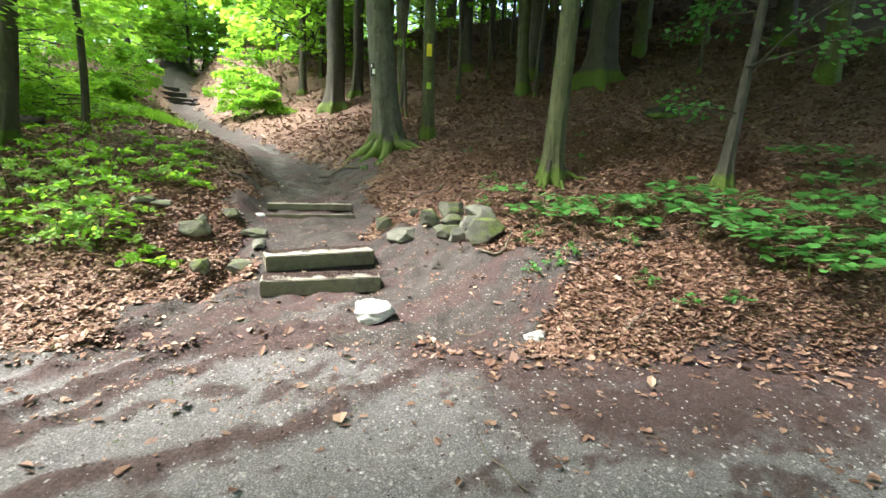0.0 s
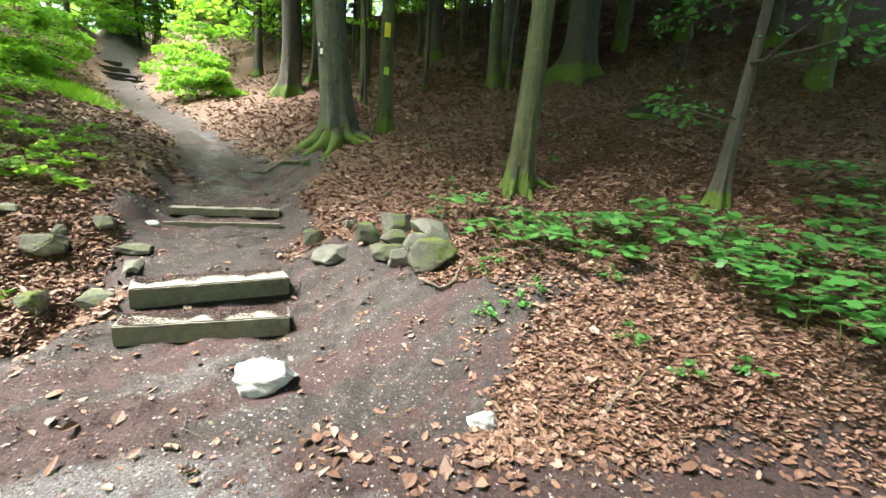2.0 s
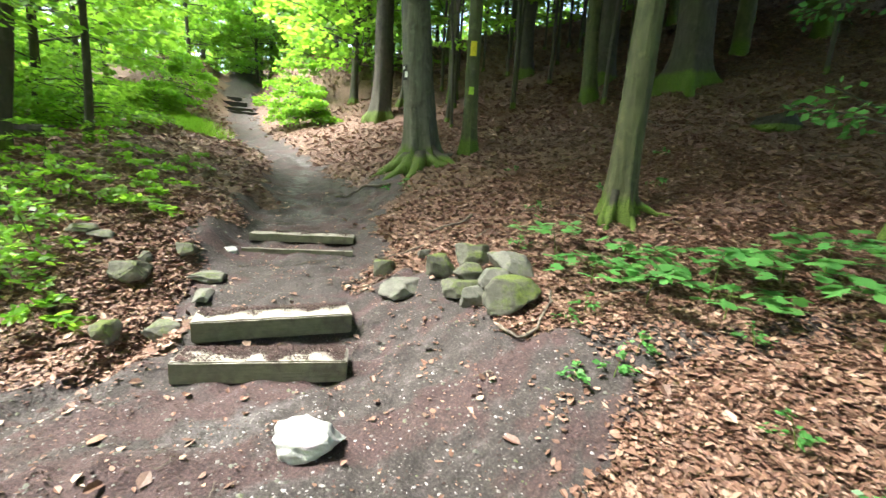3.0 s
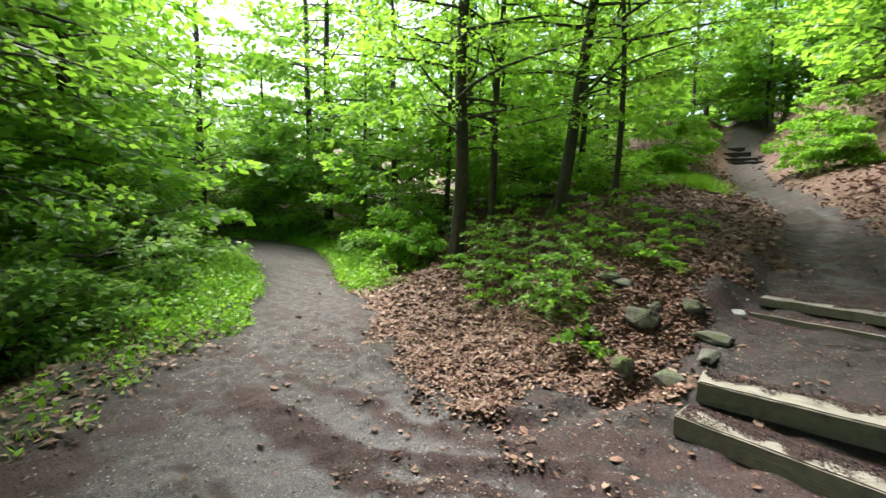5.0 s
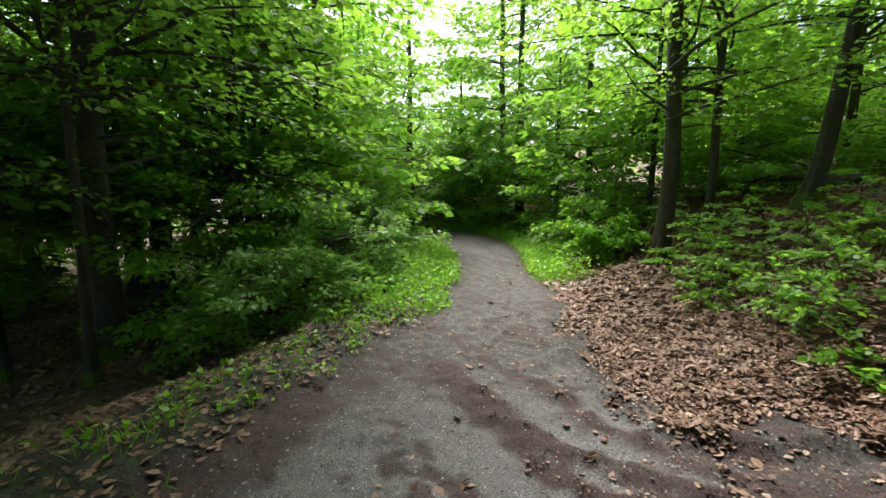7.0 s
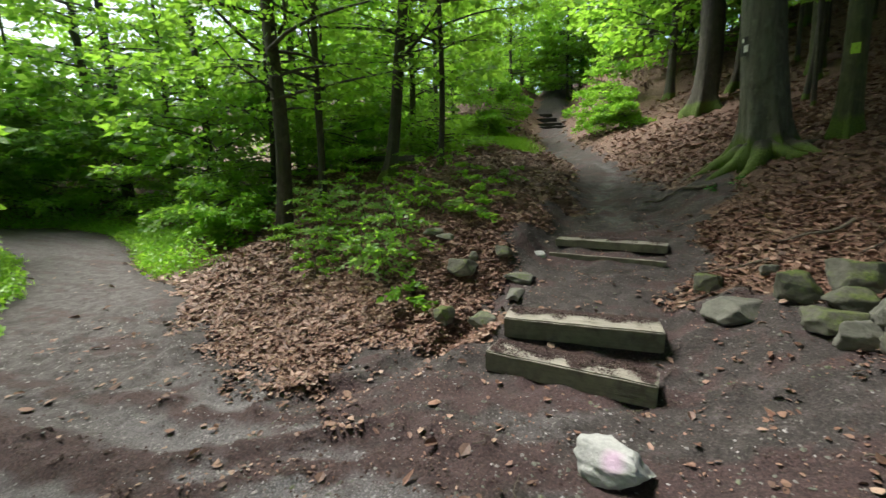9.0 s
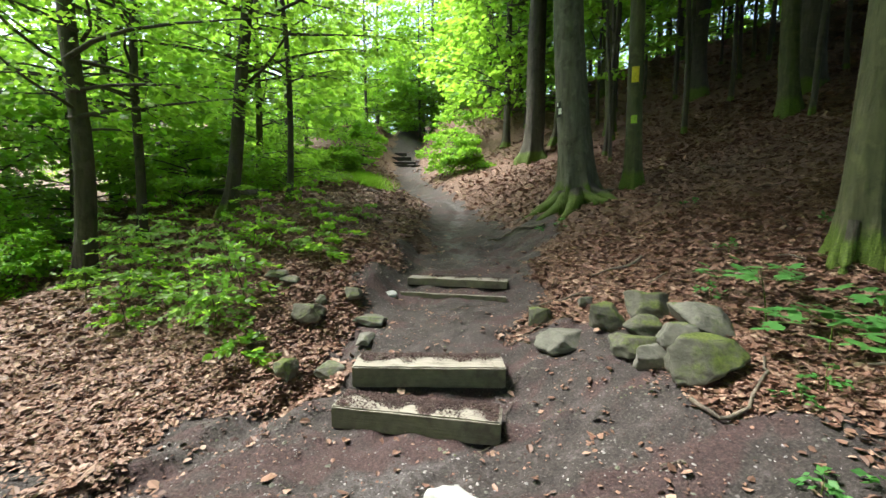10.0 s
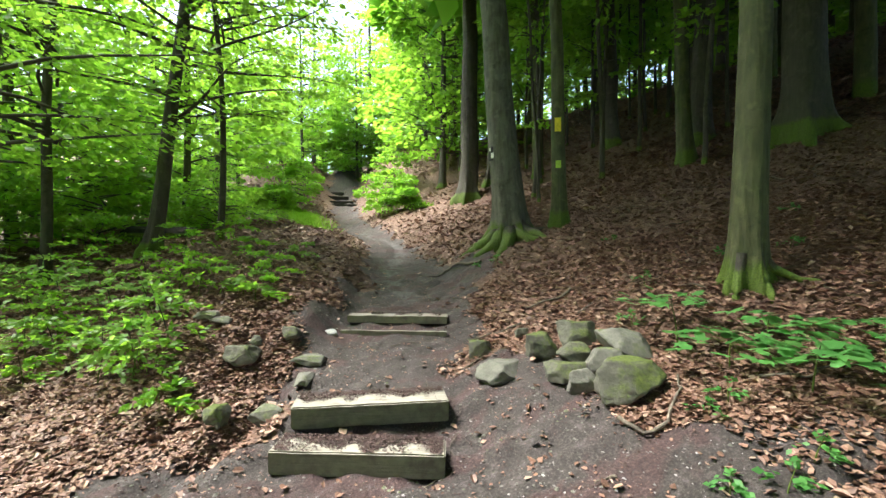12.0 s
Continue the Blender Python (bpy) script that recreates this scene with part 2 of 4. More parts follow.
def bark_material(name, dark, light, moss_top):
    """Smooth bark, stained, with moss on the foot of the trunk."""
    m, n, l = material(name)
    a = tex(n, l, 3, 8, 0.65)
    st = n.new("ShaderNodeMapping")
    st.inputs["Scale"].default_value = (9, 9, 1.6)
    c0 = n.new("ShaderNodeTexCoord")
    l.new(c0.outputs["Object"], st.inputs[0])
    w = n.new("ShaderNodeTexNoise")
    w.inputs["Scale"].default_value, w.inputs["Detail"].default_value = 2.2, 8
    l.new(st.outputs[0], w.inputs["Vector"])
    c = ramp(n, l, a.outputs[0], [(0.3, dark), (0.7, light)])
    c = mix(n, l, 0.5, c, ramp(n, l, w.outputs[0], [(0.3, dark), (0.7, light)]))
    blot = tex(n, l, 7, 4, 0.55)
    c = mix(n, l, ramp(n, l, blot.outputs[0], [(0.56, (0, 0, 0)), (0.66, (0.55, 0.55, 0.55))]), c, tuple(v * 1.15 for v in light))
    c = mix(n, l, ramp(n, l, tex(n, l, 4.3, 6, 0.7).outputs[0], [(0.3, (0.75, 0.75, 0.75)), (0.45, (0, 0, 0))]), c, tuple(v * 0.6 for v in dark))
    sep = n.new("ShaderNodeSeparateXYZ")
    l.new(c0.outputs["Object"], sep.inputs[0])
    k = n.new("ShaderNodeMath")
    k.operation = 'MULTIPLY_ADD'
    l.new(a.outputs[0], k.inputs[0])
    k.inputs[1].default_value = -1.1 * moss_top
    l.new(sep.outputs[2], k.inputs[2])
    mo = ramp(n, l, k.outputs[0], [(0.0, (1, 1, 1)), (max(0.02, 0.25 * moss_top), (0, 0, 0))])
    fine = tex(n, l, 70, 4)
    c = mix(n, l, mo, c, ramp(n, l, fine.outputs[0], [(0.3, (0.03, 0.055, 0.005)), (0.7, (0.12, 0.19, 0.018))]))
    p = n["Principled BSDF"]
    l.new(c, p.inputs["Base Color"])
    p.inputs["Roughness"].default_value = 0.8
    l.new(bump(n, l, fine.outputs[0], 0.35, 0.006, bump(n, l, w.outputs[0], 0.9, 0.03)), p.inputs["Normal"])
    return m


BARK = bark_material("beech_bark", (0.045, 0.046, 0.032), (0.165, 0.165, 0.125), 0.5)
BARK_GREEN = bark_material("green_bark", (0.032, 0.038, 0.015), (0.115, 0.125, 0.055), 0.4)
BARK_DARK = bark_material("dark_bark", (0.03, 0.027, 0.02), (0.085, 0.078, 0.06), 0.3)
ROT = bark_material("rotten_wood", (0.008, 0.007, 0.006), (0.035, 0.03, 0.022), 0.0)
TWIG = bark_material("twig_bark", (0.05, 0.04, 0.03), (0.2, 0.17, 0.13), 0.0)


def timber_material(name, shade):
    m, n, l = material(name)
    mp = n.new("ShaderNodeMapping")
    mp.inputs["Scale"].default_value = (1.2, 14, 14)
    c0 = n.new("ShaderNodeTexCoord")
    l.new(c0.outputs["Object"], mp.inputs[0])
    w = n.new("ShaderNodeTexNoise")
    w.inputs["Scale"].default_value, w.inputs["Detail"].default_value, w.inputs["Roughness"].default_value = 3, 8, 0.65
    l.new(mp.outputs[0], w.inputs["Vector"])
    c = ramp(n, l, w.outputs[0], [(0.28, tuple(v * shade for v in (0.16, 0.148, 0.118))), (0.48, tuple(v * shade for v in (0.27, 0.252, 0.21))), (0.7, tuple(v * shade for v in (0.37, 0.35, 0.3)))])
    # worn pale top, algae plus painted shade on upright faces, soil stains over both
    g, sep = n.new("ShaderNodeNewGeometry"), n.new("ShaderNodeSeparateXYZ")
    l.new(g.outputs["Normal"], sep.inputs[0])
    algae_and_shade = ramp(n, l, sep.outputs[2], [(0.25, (0.8, 0.8, 0.8)), (0.7, (0, 0, 0))])
    c = mix(n, l, algae_and_shade, c, ramp(n, l, tex(n, l, 9, 6, 0.7).outputs[0], [(0.3, tuple(v * shade for v in (0.05, 0.05, 0.026))), (0.7, tuple(v * shade for v in (0.15, 0.145, 0.085)))]))
    c = mix(n, l, ramp(n, l, tex(n, l, 5, 6, 0.7).outputs[0], [(0.52, (0, 0, 0)), (0.66, (0.7, 0.7, 0.7))]), c, tuple(v * shade for v in (0.075, 0.06, 0.05)))
    p = n["Principled BSDF"]
    l.new(c, p.inputs["Base Color"])
    p.inputs["Roughness"].default_value = 0.8
    l.new(bump(n, l, w.outputs[0], 0.6, 0.008), p.inputs["Normal"])
    return m


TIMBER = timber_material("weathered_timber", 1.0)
# same timber with all colours scaled down to near black
DARK_TIMBER = timber_material("dark_timber", 0.12)


def paint(name, colour):
    m, n, l = material(name)
    p = n["Principled BSDF"]
    l.new(ramp(n, l, tex(n, l, 25, 6, 0.7).outputs[0], [(0.3, tuple(v * 0.55 for v in colour)), (0.5, colour)]), p.inputs["Base Color"])
    p.inputs["Roughness"].default_value = 0.6
    return m


YELLOW, LIME, WHITE, BLACK = paint("yellow_paint", (0.8, 0.66, 0.03)), paint("lime_paint", (0.42, 0.65, 0.06)), paint("white_paint", (0.8, 0.8, 0.76)), paint("black_paint", (0.015, 0.015, 0.015))


def ground_material():
    m, n, l = material("forest_floor")
    big, mid, fine = tex(n, l, 1.3, 5), tex(n, l, 9, 8, 0.7), tex(n, l, 60, 6, 0.7)
    speck = tex(n, l, 95, kind="ShaderNodeTexVoronoi")
    cell = tex(n, l, 24, kind="ShaderNodeTexVoronoi")
    soil = ramp(n, l, mid.outputs[0], [(0.3, (0.02, 0.0165, 0.0155)), (0.52, (0.05, 0.042, 0.039)), (0.72, (0.11, 0.097, 0.09))])
    soil = mix(n, l, 0.5, soil, ramp(n, l, fine.outputs[0], [(0.34, (0.012, 0.009, 0.009)), (0.5, (0.05, 0.041, 0.038)), (0.6, (0.11, 0.092, 0.086)), (0.75, (0.26, 0.235, 0.22))]))
    grit = ramp(n, l, speck.outputs["Distance"], [(0.0, (0.56, 0.55, 0.57)), (0.25, (0.27, 0.262, 0.272)), (0.6, (0.09, 0.084, 0.088))])
    grit = mix(n, l, 0.4, grit, ramp(n, l, fine.outputs[0], [(0.3, (0.09, 0.082, 0.084)), (0.7, (0.36, 0.34, 0.345))]))
    debris = ramp(n, l, fine.outputs[0], [(0.3, (0.026, 0.016, 0.016)), (0.55, (0.08, 0.046, 0.045)), (0.75, (0.16, 0.105, 0.098))])
    litter = ramp(n, l, cell.outputs["Color"], [(0.1, (0.07, 0.038, 0.026)), (0.5, (0.15, 0.086, 0.056)), (0.9, (0.25, 0.155, 0.105))])
    litter = mix(n, l, 0.5, litter, ramp(n, l, mid.outputs[0], [(0.3, (0.055, 0.032, 0.023)), (0.7, (0.19, 0.112, 0.075))]))
    green = ramp(n, l, fine.outputs[0], [(0.3, (0.02, 0.05, 0.008)), (0.7, (0.1, 0.17, 0.025))])

    def edge(name, soft, noise_by, wide=0.12):
        add = n.new("ShaderNodeMath")
        add.operation = 'MULTIPLY_ADD'
        l.new(noise_by, add.inputs[0])
        add.inputs[1].default_value = soft
        l.new(attr(n, name), add.inputs[2])
        mr = n.new("ShaderNodeMapRange")
        l.new(add.outputs[0], mr.inputs[0])
        mr.inputs[1].default_value, mr.inputs[2].default_value = 0.5 * soft + 0.5 - wide, 0.5 * soft + 0.5 + wide
        return mr.outputs[0]

    c = mix(n, l, edge("litter", 0.9, mid.outputs[0]), soil, litter)
    c = mix(n, l, edge("gravel", 1.2, mid.outputs[0], 0.25), c, grit)
    c = mix(n, l, edge("debris", 1.6, mid.outputs[0], 0.45), c, debris)
    c = mix(n, l, edge("green", 0.8, mid.outputs[0]), c, green)
    p = n["Principled BSDF"]
    l.new(c, p.inputs["Base Color"])
    p.inputs["Roughness"].default_value = 0.8
    nb = bump(n, l, mid.outputs[0], 0.9, 0.045)
    nb = bump(n, l, speck.outputs["Distance"], 0.2, 0.008, nb)
    l.new(bump(n, l, fine.outputs[0], 0.9, 0.014, nb), p.inputs["Normal"])
    return m


GROUND = ground_material()


# ---- mesh helpers ----
def mesh_of(name, verts, faces, mat, soft=False):
    """A mesh from numpy arrays; faces: one array of equal corners, or a list."""
    me = bpy.data.meshes.new(name)
    if isinstance(faces, np.ndarray):
        k = faces.shape[1]
        me.vertices.add(len(verts))
        me.vertices.foreach_set("co", np.asarray(verts, np.float32).ravel())
        me.loops.add(faces.size)
        me.loops.foreach_set("vertex_index", faces.astype(np.int32).ravel())
        me.polygons.add(len(faces))
        me.polygons.foreach_set("loop_start", np.arange(0, faces.size, k, dtype=np.int32))
        me.update(calc_edges=True)
    else:
        me.from_pydata([tuple(v) for v in verts], [], faces)
        me.update()
    me.polygons.foreach_set("use_smooth", np.full(len(me.polygons), soft))
    me.materials.append(mat)
    return me


def part(name, me, parent=None, label=""):
    ob = new(name, me)
    if parent:
        ob.parent = parent
    return tagged(ob, label)


def thing(name, x, y, z, label, category, group="", kind="", rz=0.0):
    ob = new(name)
    ob.empty_display_size = 0.1
    ob.matrix_basis = pose(x, y, z, 0, 0, rz)
    return tagged(ob, label, category, group, kind)


def tube(line, radii, sides=10, close=True):
    """Verts and quads of a tapering tube along a line of points."""
    line = np.asarray(line, float)
    d = np.gradient(line, axis=0)
    d /= np.linalg.norm(d, axis=1)[:, None] + 1e-9
    side = np.cross(d, np.where(np.abs(d[:, 2:3]) > 0.8, [[1.0, 0, 0]], [[0, 0, 1.0]]))
    side /= np.linalg.norm(side, axis=1)[:, None] + 1e-9
    up = np.cross(side, d)
    a = np.linspace(0, 2 * np.pi, sides, endpoint=False)
    r = np.asarray(radii, float)
    r = r[:, None] if r.ndim == 1 else r
    v = line[:, None] + r[..., None] * (side[:, None] * np.cos(a)[None, :, None] + up[:, None] * np.sin(a)[None, :, None])
    m = len(line)
    i, j = np.meshgrid(np.arange(m - 1), np.arange(sides), indexing="ij")
    f = np.stack([i * sides + j, i * sides + (j + 1) % sides, (i + 1) * sides + (j + 1) % sides, (i + 1) * sides + j], -1).reshape(-1, 4)
    return v.reshape(-1, 3), f


def joined(pieces):
    vs, fs, n = [], [], 0
    for v, f in pieces:
        vs.append(v)
        fs.append(f + n)
        n += len(v)
    return np.concatenate(vs), np.concatenate(fs)


def leaves(pos, out, r, size, tilt=0.6, slim=0.55, fold=0.0):
    """Quads shaped as pointed leaves at pos that point along out, lying about level."""
    n = len(pos)
    out = out + r.normal(0, 0.35, (n, 3))
    out /= np.linalg.norm(out, axis=1)[:, None] + 1e-9
    up = np.array([0, 0, 1.0]) + r.normal(0, tilt, (n, 3))
    side = np.cross(out, up)
    side /= np.linalg.norm(side, axis=1)[:, None] + 1e-9
    up = np.cross(side, out)
    s = (size * r.uniform(0.65, 1.25, n))[:, None]
    w = s * slim * 0.5
    mid = pos + out * s * 0.45 - up * s * fold
    v = np.stack([pos, mid + side * w + up * s * fold, pos + out * s, mid - side * w + up * s * fold], 1).reshape(-1, 3)
    return v, np.arange(4 * n).reshape(-1, 4)


# ---- ground sheet ----
def axis_steps(a, b, step, far):
    inner = np.arange(a, b + step / 2, step)
    out, s, p = [], step, b
    while p < far:
        s *= 1.13
        p += s
        out.append(p)
    low, s, p = [], step, a
    while p > -far:
        s *= 1.13
        p -= s
        low.append(p)
    return np.array(low[::-1] + list(inner) + out)


def surface_masks(x, y):
    """Where the road's gravel, brown debris, leaf litter and green growth lie, 0 to 1; gravel also paints the path's
    pale sheen.
    """
    dn, ds, px = y - north_edge(x), south_edge(x) - y, path_x(y)
    road = smooth(0.1, -0.25, dn) * smooth(0.2, -0.2, ds)
    side = np.abs(x - px)
    track = smooth(0.2, -0.2, side - 0.95 + 0.28 * smooth(2.5, 4.5, y) + 0.25 * wave(x, y, 21, 0.6)) * smooth(-1.6, -0.6, y - 0.3 * x)
    # trodden apron of soil beside the steps, down to the road
    apron = smooth(1.15, 0.8, np.hypot((x - 1.0) / 1.3, (y + 0.6) / 1.05) + 0.2 * wave(x, y, 22, 0.5))
    wash = smooth(0.9, 0.5, np.abs(y + 0.55 - 0.16 * (x + 1.5)) + 0.15 * wave(x, y, 23, 0.4)) * smooth(-1.75, -1.4, x + 0.3 * y + 0.3) * smooth(0.6, -0.2, x)
    cut = 0.75 * smooth(0.34, 0.12, np.abs(y + 0.45 + 0.17 * (x - 2) + 0.1 * wave(x, y, 28, 0.6))) * smooth(1.6, 2.0, x) * smooth(4.6, 3.6, x)
    fore = smooth(1.1, 0.75, np.hypot((x - 1.05) / 0.85, (y - 0.55) / 0.75) + 0.18 * wave(x, y, 29, 0.35))
    roots = smooth(1.1, 0.7, np.hypot((x - 0.55) / 0.75, (y - 4.3) / 1.3) + 0.2 * wave(x, y, 30, 0.5))
    bare = np.clip(track + apron + wash + cut + fore + roots, 0, 1)
    litter = (1 - bare) * smooth(-0.1, 0.35, dn + 0.15 * wave(x, y, 24, 0.5))
    litter = np.maximum(litter, 0.8 * smooth(1.0, 2.0, ds))
    streak = 0.5 + 0.3 * wave(x * 0.4, (y - 0.2 * x) * 1.3, 25, 0.6) + 0.22 * wave(x, y, 26, 0.22) + 0.14 * wave(x, y, 27, 0.09)
    heap = np.exp(-((y - debris_line(x)) / 0.14) ** 2) * smooth(-3.8, -3.0, x) * smooth(0.4, -0.4, x)
    lines = sum(drift(x, y, u, v, 0.1 + 0.05 * wave(x, y, 71, 0.3)) for u, v in DRIFTS)
    edge = smooth(-1.15, -0.75, dn + 0.3 * wave(x, y, 72, 0.7)) * smooth(0.25, -0.05, dn) * smooth(0.5, 1.3, x)
    fan = smooth(0.9, 0.4, np.hypot((x - 2.1) / 1.1, (y + 2.7) / 0.45) + 0.3 * wave(x, y, 73, 0.5))
    debris = np.clip(road * smooth(0.66, 0.84, streak) * 0.7 + heap + 1.1 * lines + 0.85 * edge + 0.75 * fan * road + 0.85 * bare * (1 - road) * smooth(0.52, 0.72, streak) + 0.5 * wash * smooth(0.3, 0.55, streak) + 0.5 * smooth(0.3, 0.1, np.abs(dn + 0.1)) * smooth(-1, 0.5, x) + 0.9 * smooth(-0.65, -0.3, ds + 0.2 * wave(x, y, 74, 0.5)) * smooth(0.4, 0.1, ds) * smooth(-3.7, -3.0, x), 0, 1)
    # first term: pale wet sheen along the path, painted with the gravel colour
    # road term is cut towards negative x, so the road turns darker there
    gravel = np.clip(0.5 * np.exp(-((x - px - 0.05 - 0.3 * np.sin(y * 0.9)) / 0.24) ** 2) * smooth(2.6, 3.6, y) * smooth(15, 12, y) + road * (1 - 0.5 * smooth(0.5, 0.9, streak)) * (1 - 0.65 * smooth(-0.8, -3.6, x)) + 0.2 * apron + 0.2 * wash, 0, 1)
    green = smooth(0.0, 0.5, ds) * smooth(2.2, 1.0, ds) * 0.45 + smooth(-0.1, 0.3, dn) * smooth(1.6, 0.8, dn) * smooth(-5.2, -6.4, x) * 0.5
    return gravel, debris, litter, green


gx, gy = axis_steps(-6.0, 6.0, 0.05, 420), axis_steps(-4.2, 6.5, 0.05, 420)
X, Y = np.meshgrid(gx, gy, indexing="ij")
Z = height(X, Y)
i, j = np.meshgrid(np.arange(len(gx) - 1), np.arange(len(gy) - 1), indexing="ij")
w = len(gy)
quads = np.stack([i * w + j, (i + 1) * w + j, (i + 1) * w + j + 1, i * w + j + 1], -1).reshape(-1, 4)
me = mesh_of("ground", np.stack([X, Y, Z], -1).reshape(-1, 3), quads, GROUND, True)
for key, values in zip(("gravel", "debris", "litter", "green"), surface_masks(X, Y)):
    me.attributes.new(key, 'FLOAT', 'POINT').data.foreach_set("value", values.astype(np.float32).ravel())
tagged(new("ground", me), "brown forest floor with a grey gravel road and a trodden dirt path", "ground", kind="structure")


# ---- trees ----
def crown_mesh(seed, tall, first, spread, count, leaf, mat, limbs=16, droop=0.25, lean=(0.0, 0.0), rings=5):
    """Leaves in flat sprays along limbs that leave the trunk between first and tall."""
    r = np.random.RandomState(seed)
    h = first + (tall - first) * r.uniform(0, 1, limbs) ** 1.1
    az = r.uniform(0, 6.283, limbs)
    length = spread * (0.45 + 0.55 * np.sin(np.pi * np.clip((h - first) / (tall - first) * 0.8 + 0.25, 0, 1))) * r.uniform(0.7, 1.15, limbs)
    rise = r.uniform(0.1, 0.5, limbs)
    base = np.stack([lean[0] * h, lean[1] * h, h], -1)
    wood = []
    for k in range(limbs):
        s = np.linspace(0, 1, rings)
        d = np.array([np.cos(az[k]), np.sin(az[k])])
        wob = 0.06 * length[k] * np.sin(s * 5 + k)
        line = np.stack([base[k, 0] + s * length[k] * d[0] - wob * d[1], base[k, 1] + s * length[k] * d[1] + wob * d[0], base[k, 2] + length[k] * (rise[k] * s - droop * s ** 2)], -1)
        wood.append(tube(line, 0.004 + 0.011 * length[k] * (1 - s) ** 1.1, 5 if rings > 5 else 3))
    pick = r.choice(limbs, count, p=length / length.sum())
    s = r.uniform(0.12, 1, count) ** 0.75
    twig = np.floor(s * 14) / 14 + 0.02 * r.normal(size=count)
    side = np.where(r.rand(count) < 0.5, -1, 1) * r.uniform(0, 1, count) ** 0.8
    L = length[pick]
    a = az[pick]
    reach = side * L * 0.42 * np.clip(1.15 - twig, 0.12, 1)
    along = twig * L + np.abs(reach) * 0.55
    pos = base[pick] + np.stack([along * np.cos(a) - reach * np.sin(a), along * np.sin(a) + reach * np.cos(a), L * (rise[pick] * twig - droop * twig ** 2) - 0.18 * np.abs(reach) + r.normal(0, 0.05, count)], -1)
    out = np.stack([np.cos(a + side * 0.9), np.sin(a + side * 0.9), np.full(count, -0.25)], -1)
    return mesh_of("crown", *leaves(pos, out, r, leaf, 0.65, 0.62), mat), wood


def trunk_mesh(seed, tall, radius, mat, lean=(0.0, 0.0), flare=0.6, roots=5, bend=0.0, sides=12):
    r = np.random.RandomState(seed)
    z = np.concatenate([[-0.4], np.linspace(-0.1, 1.2, 12), np.linspace(1.6, tall, 14)])
    s = np.clip(z / tall, 0, 1)
    cx = lean[0] * z + bend * np.sin(z * 0.9) + 0.02 * np.sin(z * 1.7 + seed)
    cy = lean[1] * z + 0.02 * np.cos(z * 1.3 + seed)
    a = np.linspace(0, 2 * np.pi, sides, endpoint=False)
    ph = r.uniform(0, 6.283)
    lobes = np.clip(np.cos(a * roots + ph + 0.5 * np.sin(a * 2)), 0, 1) ** 1.5
    taper = radius * (1 - 0.75 * s ** 1.2)
    fl = np.exp(-np.clip(z, 0, 9) / 0.22) + 0.22 * np.exp(-np.clip(z, 0, 9) / 0.9)
    rad = taper[:, None] * (1 + flare * fl[:, None] * (0.2 + 1.25 * lobes[None]) + 0.03 * np.sin(a[None] * 3 + z[:, None] * 2))
    return mesh_of("trunk", *tube(np.stack([cx, cy, z], -1), rad, sides), mat, True)


def tree(name, x, y, tall, radius, bark, label, seed, lean=(0, 0), crown=None, flare=0.6, roots=5, bend=0.0, group="", z=None):
    t = thing(name, x, y, ground_at(x, y) - 0.03 if z is None else z, label, "tree", group)
    part("trunk", trunk_mesh(seed, tall, radius, bark, lean, flare, roots, bend, 36), t)
    if crown:
        c, b = crown_mesh(seed + 50, tall, lean=lean, rings=7, **crown)
        part("crown", c, t)
        for limb in b:
            part("branch", mesh_of("branch", *limb, BARK_DARK, True), t)
    return t


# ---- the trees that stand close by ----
# crowns mostly out of view, with oversized leaves added to shade the ground
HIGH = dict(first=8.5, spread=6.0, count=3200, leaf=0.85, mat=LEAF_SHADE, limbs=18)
big = tree("beech_tree", 1.64, 5.48, 19, 0.285, BARK, "tall grey beech with mossy spreading roots beside the path", 1, (-0.08, 0.01), dict(HIGH, first=7.2, spread=7.6, count=4400, limbs=24), flare=1.0, roots=6)
tree_y = tree("marked_tree", 2.54, 5.42, 14, 0.135, BARK_GREEN, "slim greenish trunk with yellow trail marks", 2, (-0.015, 0.01), dict(HIGH, spread=3.5, count=1800), flare=0.5, bend=0.03)
tree_2 = tree("young_beech", 3.44, 1.42, 15, 0.15, BARK_GREEN, "green-tinged beech trunk with a mossy foot", 3, (0.03, 0.02), dict(HIGH, first=6.5, spread=6, count=2800, limbs=20), flare=0.6, bend=0.05)
tree("slanting_sapling", 5.06, -0.16, 5.2, 0.07, BARK_DARK, "slim sapling leaning away from the road on the leafy slope", 4, (0.2, 0.12), dict(first=0.9, spread=1.5, count=900, leaf=0.1, mat=MAPLE, limbs=16, droop=0.1), flare=0.9, bend=0.05)
tree("twin_beech", 0.92, 12.2, 18, 0.32, BARK_DARK, "dark beech trunk with mossy foot above the dirt path", 5, (0.0, 0.0), HIGH)
tree("twin_beech", 1.75, 12.9, 17, 0.2, BARK_DARK, "dark beech trunk standing close beside another", 6, (0.02, 0.0), HIGH)
tree("old_oak", 7.62, 6.2, 18, 0.38, BARK_DARK, "thick dark old trunk on the leafy hillside", 7, (0.0, 0.0), dict(HIGH, count=2600), flare=0.7)


